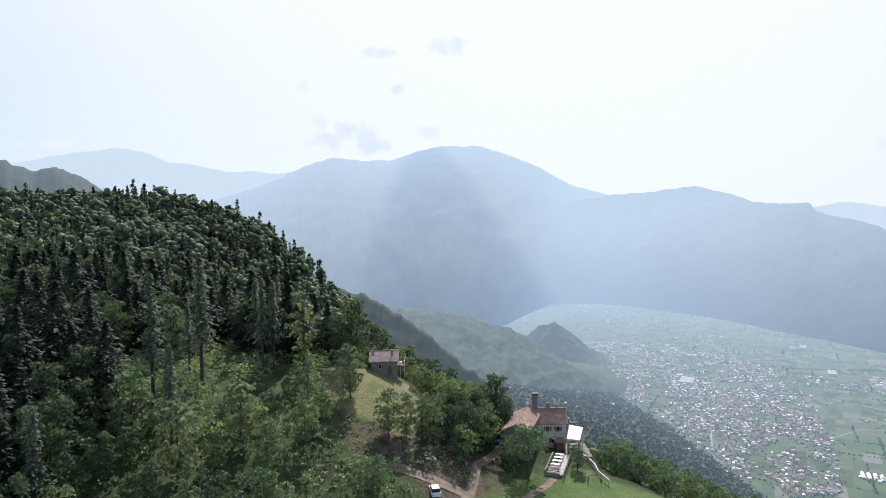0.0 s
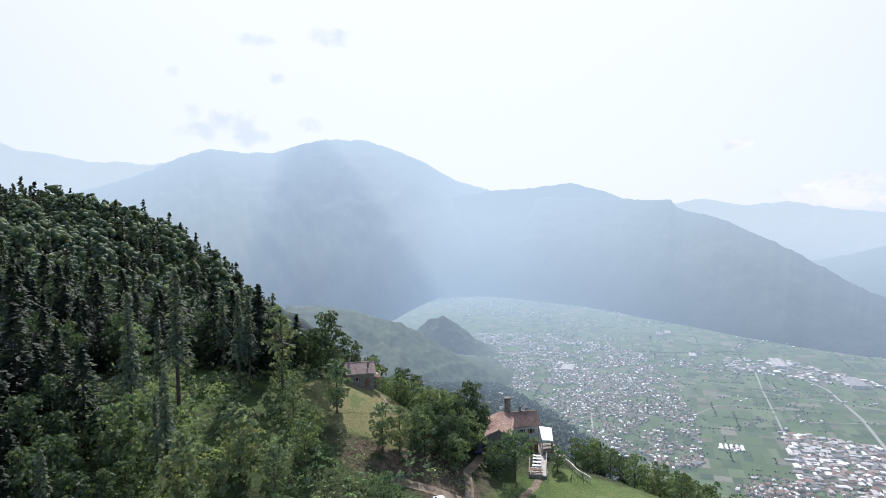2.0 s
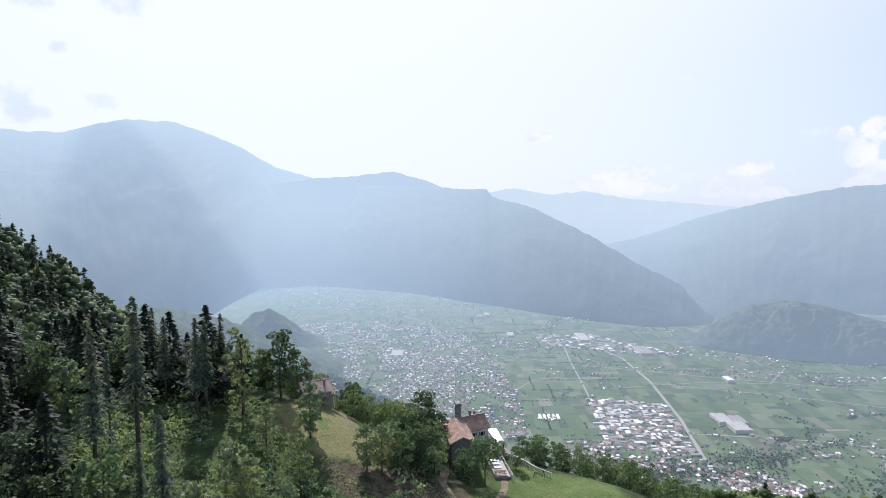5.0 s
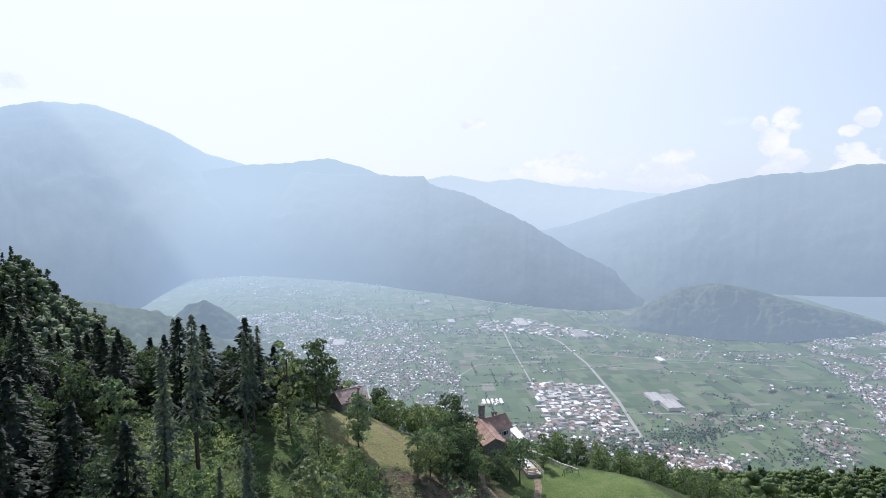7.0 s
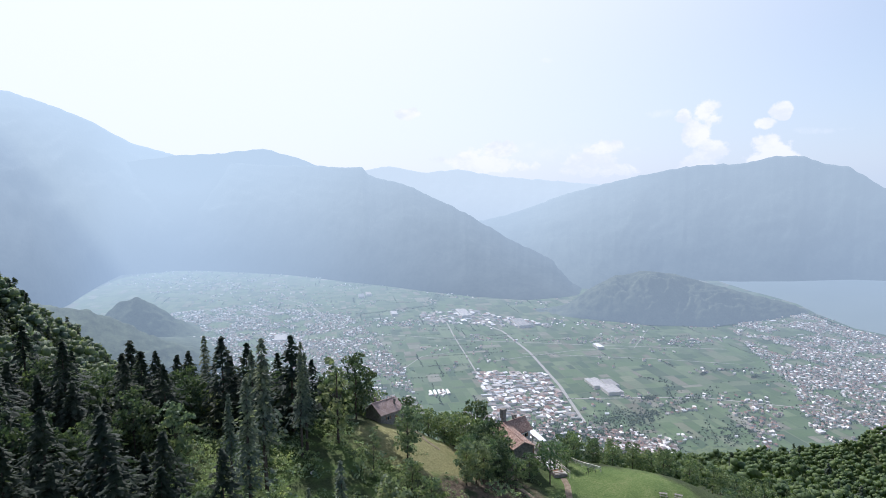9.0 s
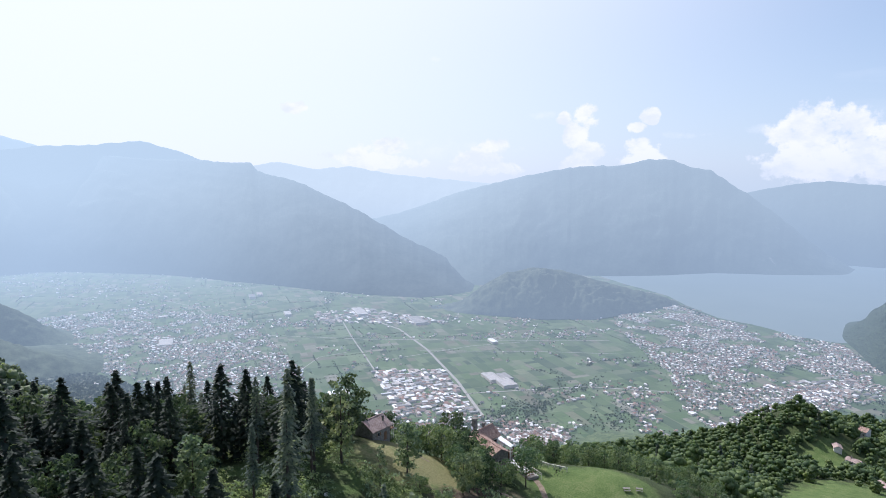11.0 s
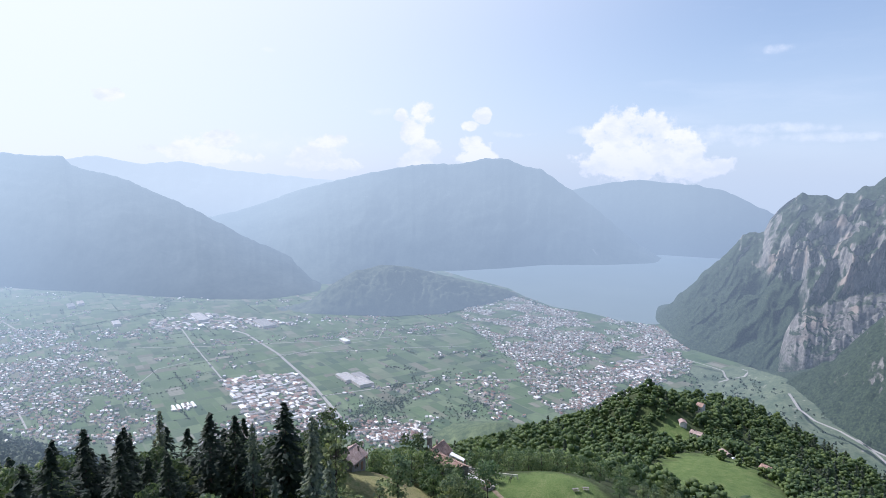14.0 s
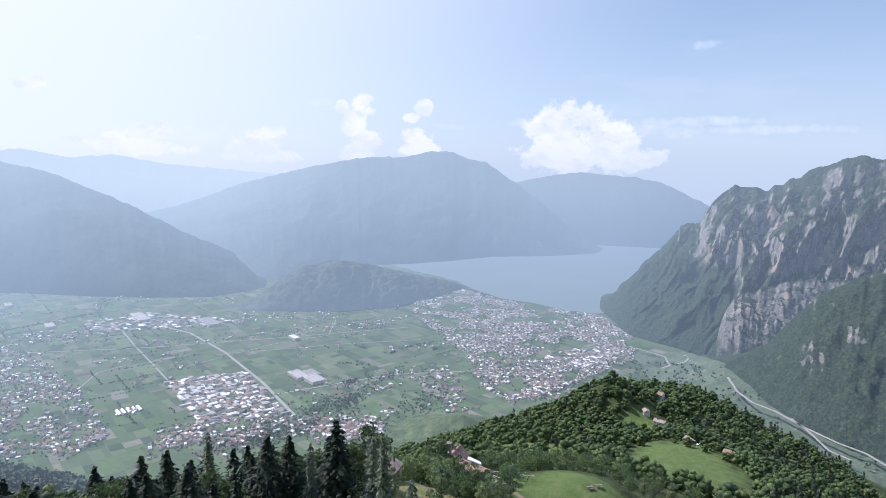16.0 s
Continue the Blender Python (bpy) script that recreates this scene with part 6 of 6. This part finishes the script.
def build_fence():
    fe = new("garden_fence")
    pts = [(29.1, 134.1), (30.3, 131.0), (30.6, 127.6), (30.3, 123.6), (31.1, 118.4)]
    line = []
    for (x0, y0), (x1, y1) in zip(pts, pts[1:]):
        n = max(1, round(math.hypot(x1 - x0, y1 - y0) / 1.7))
        line += [(x0 + (x1 - x0) * i / n, y0 + (y1 - y0) * i / n) for i in range(n)]
    line.append(pts[-1])
    P = [Vector((x, y, hz(x, y))) for x, y in line]
    for p in P:
        part("post", beam(bmesh.new(), p - Vector((0, 0, 0.5)), p + Vector((0, 0, 1.25)), 0.14), M_PALEWOOD, fe)
    for a, b in zip(P, P[1:]):
        for z, h in ((0.55, 0.16), (1.05, 0.30)):
            part("board", beam(bmesh.new(), a + Vector((0.08, 0, z)), b + Vector((0.08, 0, z)), 0.05 if h < 0.2 else 0.22, h), M_PALEWOOD, fe)
    return tagged(fe, "pale wooden board fence along the meadow edge", "fence")


build_fence()


def build_goal():
    # a small football goal with its net
    g = new("garden_swing_frame")
    x, y = 28.6, 119.4
    z = hz(x, y)
    g.location = (x, y, z)
    for s in (-1, 1):
        part("upright", beam(bmesh.new(), (s * 1.3, -0.5, -0.3), (s * 1.2, 0, 1.7), 0.07), M_DARK, g)
        part("upright", beam(bmesh.new(), (s * 1.3, 0.6, -0.3), (s * 1.2, 0, 1.7), 0.07), M_DARK, g)
    part("crossbar", beam(bmesh.new(), (-1.2, 0, 1.7), (1.2, 0, 1.7), 0.07), M_DARK, g)
    for i in range(9):
        part("net_cord", beam(bmesh.new(), (-1.2 + 0.3 * i, 0.02, 1.68), (-1.3 + 0.32 * i, 0.55, 0.05), 0.025), M_DARK, g)
    return tagged(g, "dark metal goal frame with a net on the lawn", "play frame")


build_goal()


def wheel_mesh(ob, x, y, r=0.31):
    w = bmesh.new()
    bmesh.ops.create_cone(w, segments=20, radius1=r, radius2=r, depth=0.2, cap_ends=True, matrix=Matrix.Translation((x, y, r)) @ Matrix.Rotation(math.pi / 2, 4, "X"))
    wh = part("wheel", w, M_RUBBER, ob)
    w = bmesh.new()
    bmesh.ops.create_cone(w, segments=12, radius1=r * 0.6, radius2=r * 0.55, depth=0.22, cap_ends=True, matrix=Matrix.Translation((x, y, r)) @ Matrix.Rotation(math.pi / 2, 4, "X"))
    part("rim", w, M_CARGREY, wh)


def build_car(x, y, turn, paint, label, tall=1.0):
    """A small hatchback."""
    car = new("parked_car")
    prof = [(-2.0, 0.25), (2.0, 0.25), (2.05, 0.65), (1.9, 0.85), (1.05, 0.98), (-1.75, 1.0), (-2.02, 0.85)]
    bm = bmesh.new()
    for lo, hi, pr, wd in ((0, 0, prof, 0.84),):
        a = [bm.verts.new((u, -wd, v)) for u, v in pr]
        b = [bm.verts.new((u, wd, v)) for u, v in pr]
        bm.faces.new(a)
        bm.faces.new(b[::-1])
        for i in range(len(pr)):
            j = (i + 1) % len(pr)
            bm.faces.new((a[j], a[i], b[i], b[j]))
    bmesh.ops.bevel(bm, geom=list(bm.edges), offset=0.06, segments=2, affect="EDGES")
    part("body", bm, paint, car)
    h = 1.46 * tall
    glass = [(-1.8, 0.98), (1.0, 0.98), (0.35, h), (-1.45, h)]
    bm = bmesh.new()
    a = [bm.verts.new((u, -0.76 + (0.12 if v > 1.1 else 0), v)) for u, v in glass]
    b = [bm.verts.new((u, 0.76 - (0.12 if v > 1.1 else 0), v)) for u, v in glass]
    bm.faces.new(a)
    bm.faces.new(b[::-1])
    for i in range(4):
        j = (i + 1) % 4
        bm.faces.new((a[j], a[i], b[i], b[j]))
    part("windows", bm, M_GLASS, car, "dark tinted windows")
    one_box("roof", (-1.48, 0.38, -0.66, 0.66, h, h + 0.05), paint, car, bevel=0.02)
    for s in (-1, 1):
        for u in (-1.28, 1.3):
            wheel_mesh(car, u, s * 0.78)
        one_box("headlight", (1.98, 2.06, s * 0.6 - 0.16, s * 0.6 + 0.16, 0.6, 0.74), M_WHITE, car)
        one_box("rear_light", (-2.05, -1.98, s * 0.66 - 0.1, s * 0.66 + 0.1, 0.66, 0.86), M_TILE, car)
    car.matrix_world = pose(x, y, hz(x, y) + 0.02, 0, 0, turn)
    return tagged(car, label, "car", "parked cars")


build_car(-2.0, 107.4, 100, M_CARWHITE, "small white car parked on the grass")
build_car(10.8, 131.6, 80, M_CARBLUE, "dark blue car parked beside the farmhouse")
build_car(9.4, 134.6, 95, M_CARGREY, "grey car parked in the shade of trees")


def build_cabin():
    cb = new("cabin")
    cb.matrix_world = pose(-14.0, 144.8, hz(-14, 144.8), 0, 0, 4)
    z = cb.location.z
    ze, zr = -31.75 - z, -29.85 - z
    gable_walls(cb, M_STONE, -2.95, 2.95, -2.8, 2.8, 0, -2.0, ze - 0.1, zr - 0.25)
    gable_roof(cb, M_TILE_OLD, -3.4, 3.4, -3.4, 3.4, 0, ze, zr)
    chimney_at(cb, M_STONE, -2.2, 0.3, zr - 0.6, zr + 0.5, 0.42)
    chimney_at(cb, M_STONE, 1.8, -1.6, ze + 0.9, zr - 0.2, 0.36)
    window_at(cb, -0.9, -2.8, ze - 1.3, 0.6, 0.8)
    d = one_box("door", (0.9, 1.8, -2.85, -2.8, -0.1, 1.9), M_TIMBER, cb)
    one_box("handle", (1.0, 1.05, -2.9, -2.85, 0.9, 1.05), M_DARK, d)
    # small balcony at the gable
    bal = one_box("balcony", (2.95, 4.7, -2.6, 0.4, ze - 1.5, ze - 1.35), M_TIMBER, cb)
    for x, y in ((4.6, -2.5), (4.6, 0.3), (2.85, -2.5), (3.7, -2.5), (4.6, -1.1)):
        one_box("baluster", (x - 0.04, x + 0.04, y - 0.04, y + 0.04, -1.0, ze - 0.4), M_PALEWOOD, bal)
    one_box("handrail", (2.8, 4.7, -2.56, -2.46, ze - 0.42, ze - 0.34), M_PALEWOOD, bal)
    one_box("handrail", (4.56, 4.66, -2.5, 0.4, ze - 0.42, ze - 0.34), M_PALEWOOD, bal)
    return tagged(cb, "small stone cabin with an old tiled roof", "cabin")


build_cabin()


def build_cabin_table():
    t = new("garden_table")
    x, y = -10.3, 143.6
    cbz = -31.75 - 1.35
    one_box("tabletop", (-0.45, 0.45, -0.6, 0.6, 0.70, 0.75), M_WHITE, t)
    for sx in (-1, 1):
        for sy in (-1, 1):
            one_box("leg", (sx * 0.38 - 0.03, sx * 0.38 + 0.03, sy * 0.5 - 0.03, sy * 0.5 + 0.03, 0, 0.7), M_WHITE, t)
    t.matrix_world = pose(x, y, cbz, 0, 0, 4)
    return tagged(t, "white garden table on the cabin balcony", "table")


build_cabin_table()


def cottage(name, label, x, y, turn, lx, ly, h, rise, wall, tile, chim=True):
    ob = new(name)
    gable_walls(ob, wall, -lx / 2, lx / 2, -ly / 2, ly / 2, 0, -3.0, h, h + rise)
    gable_roof(ob, tile, -lx / 2 - 0.5, lx / 2 + 0.5, -ly / 2 - 0.5, ly / 2 + 0.5, 0, h - 0.1, h + rise + 0.2)
    if chim:
        chimney_at(ob, M_STONE, lx * 0.2, 0.6, h + rise * 0.5, h + rise + 0.9, 0.5)
    k = max(2, int(lx / 2.4))
    for i in range(k):
        u = -lx / 2 + lx * (i + 0.5) / k
        for face, yy in ((-1, -ly / 2), (1, ly / 2)):
            window_at(ob, u, yy, h * 0.62, 0.8, 1.0, face, False)
    d = one_box("door", (-0.5, 0.5, -ly / 2 - 0.05, -ly / 2, -0.2, 2.0), M_TIMBER, ob)
    one_box("handle", (0.35, 0.4, -ly / 2 - 0.1, -ly / 2 - 0.05, 0.9, 1.05), M_DARK, d)
    ob.matrix_world = pose(x, y, hz(x, y), 0, 0, turn)
    return tagged(ob, label, "house")


cottage("hut", "small hut with terracotta roof on the meadow", 269, 49, 60, 6, 4.5, 2.6, 1.2, M_TIMBER, M_TILE, False)
cottage("villa", "pale villa with terracotta roof among dark trees", 403, 98, 75, 9.5, 8, 6.0, 1.7, M_RENDER, M_TILE)
cottage("annex", "low white house beside the lane on the spur", 343, 93, 70, 8, 5, 3.2, 1.2, M_RENDER, M_TILE_OLD)
cottage("annex", "small white outbuilding among the trees", 352, 104, 20, 6, 4.5, 2.8, 1.0, M_RENDER, M_TILE_OLD, False)
cottage("annex", "grey shed half hidden by meadow trees", 288, 72, 35, 7, 4, 2.5, 0.9, M_STONE, M_TILE_OLD, False)
build_car(335, 88, 40, M_CARWHITE, "white car parked on the lane")
build_car(281, 66, 110, M_CARWHITE, "white car parked under meadow trees")
build_car(284.5, 63, 100, M_CARGREY, "grey car parked at the meadow edge")

road("path_lower", "bare earth track up to the farmhouse", [(1, 104), (4.0, 109.9), (5.2, 116), (6.2, 122), (9.5, 127), (11.6, 131)], 1.7, 0.08, M_PATH, True, 0.8)
road("path_terrace", "pale trodden path to the terrace", [(8, 106), (12, 110.5), (16, 115.5), (19.5, 119), (21.3, 121.8)], 1.5, 0.08, M_PATH, True, 0.8)
road("path_cabin", "narrow trodden path below the cabin", [(-9.6, 141.2), (-8.6, 138.2), (-9.0, 135.2), (-7.6, 132.4)], 0.8, 0.08, M_PATH, True, 0.6)
road("track_van", "bare earth turning place", [(-10, 111), (-4, 110.6), (2, 110.4), (4.2, 111)], 2.3, 0.07, M_PATH, True, 0.8)


def build_boulder(x, y, r, label):
    bm = bmesh.new()
    bmesh.ops.create_icosphere(bm, subdivisions=3, radius=r)
    for v in bm.verts:
        v.co *= 1 + 0.35 * noise.noise(v.co * 2.3 / r)
        v.co.z *= 0.7
    b = part("boulder", bm, M_WHITE, None)
    b.location = (x, y, hz(x, y) + r * 0.35)
    return tagged(b, label, "boulder")


build_boulder(-39.6, 129.6, 0.45, "small white boulder on the green clearing")
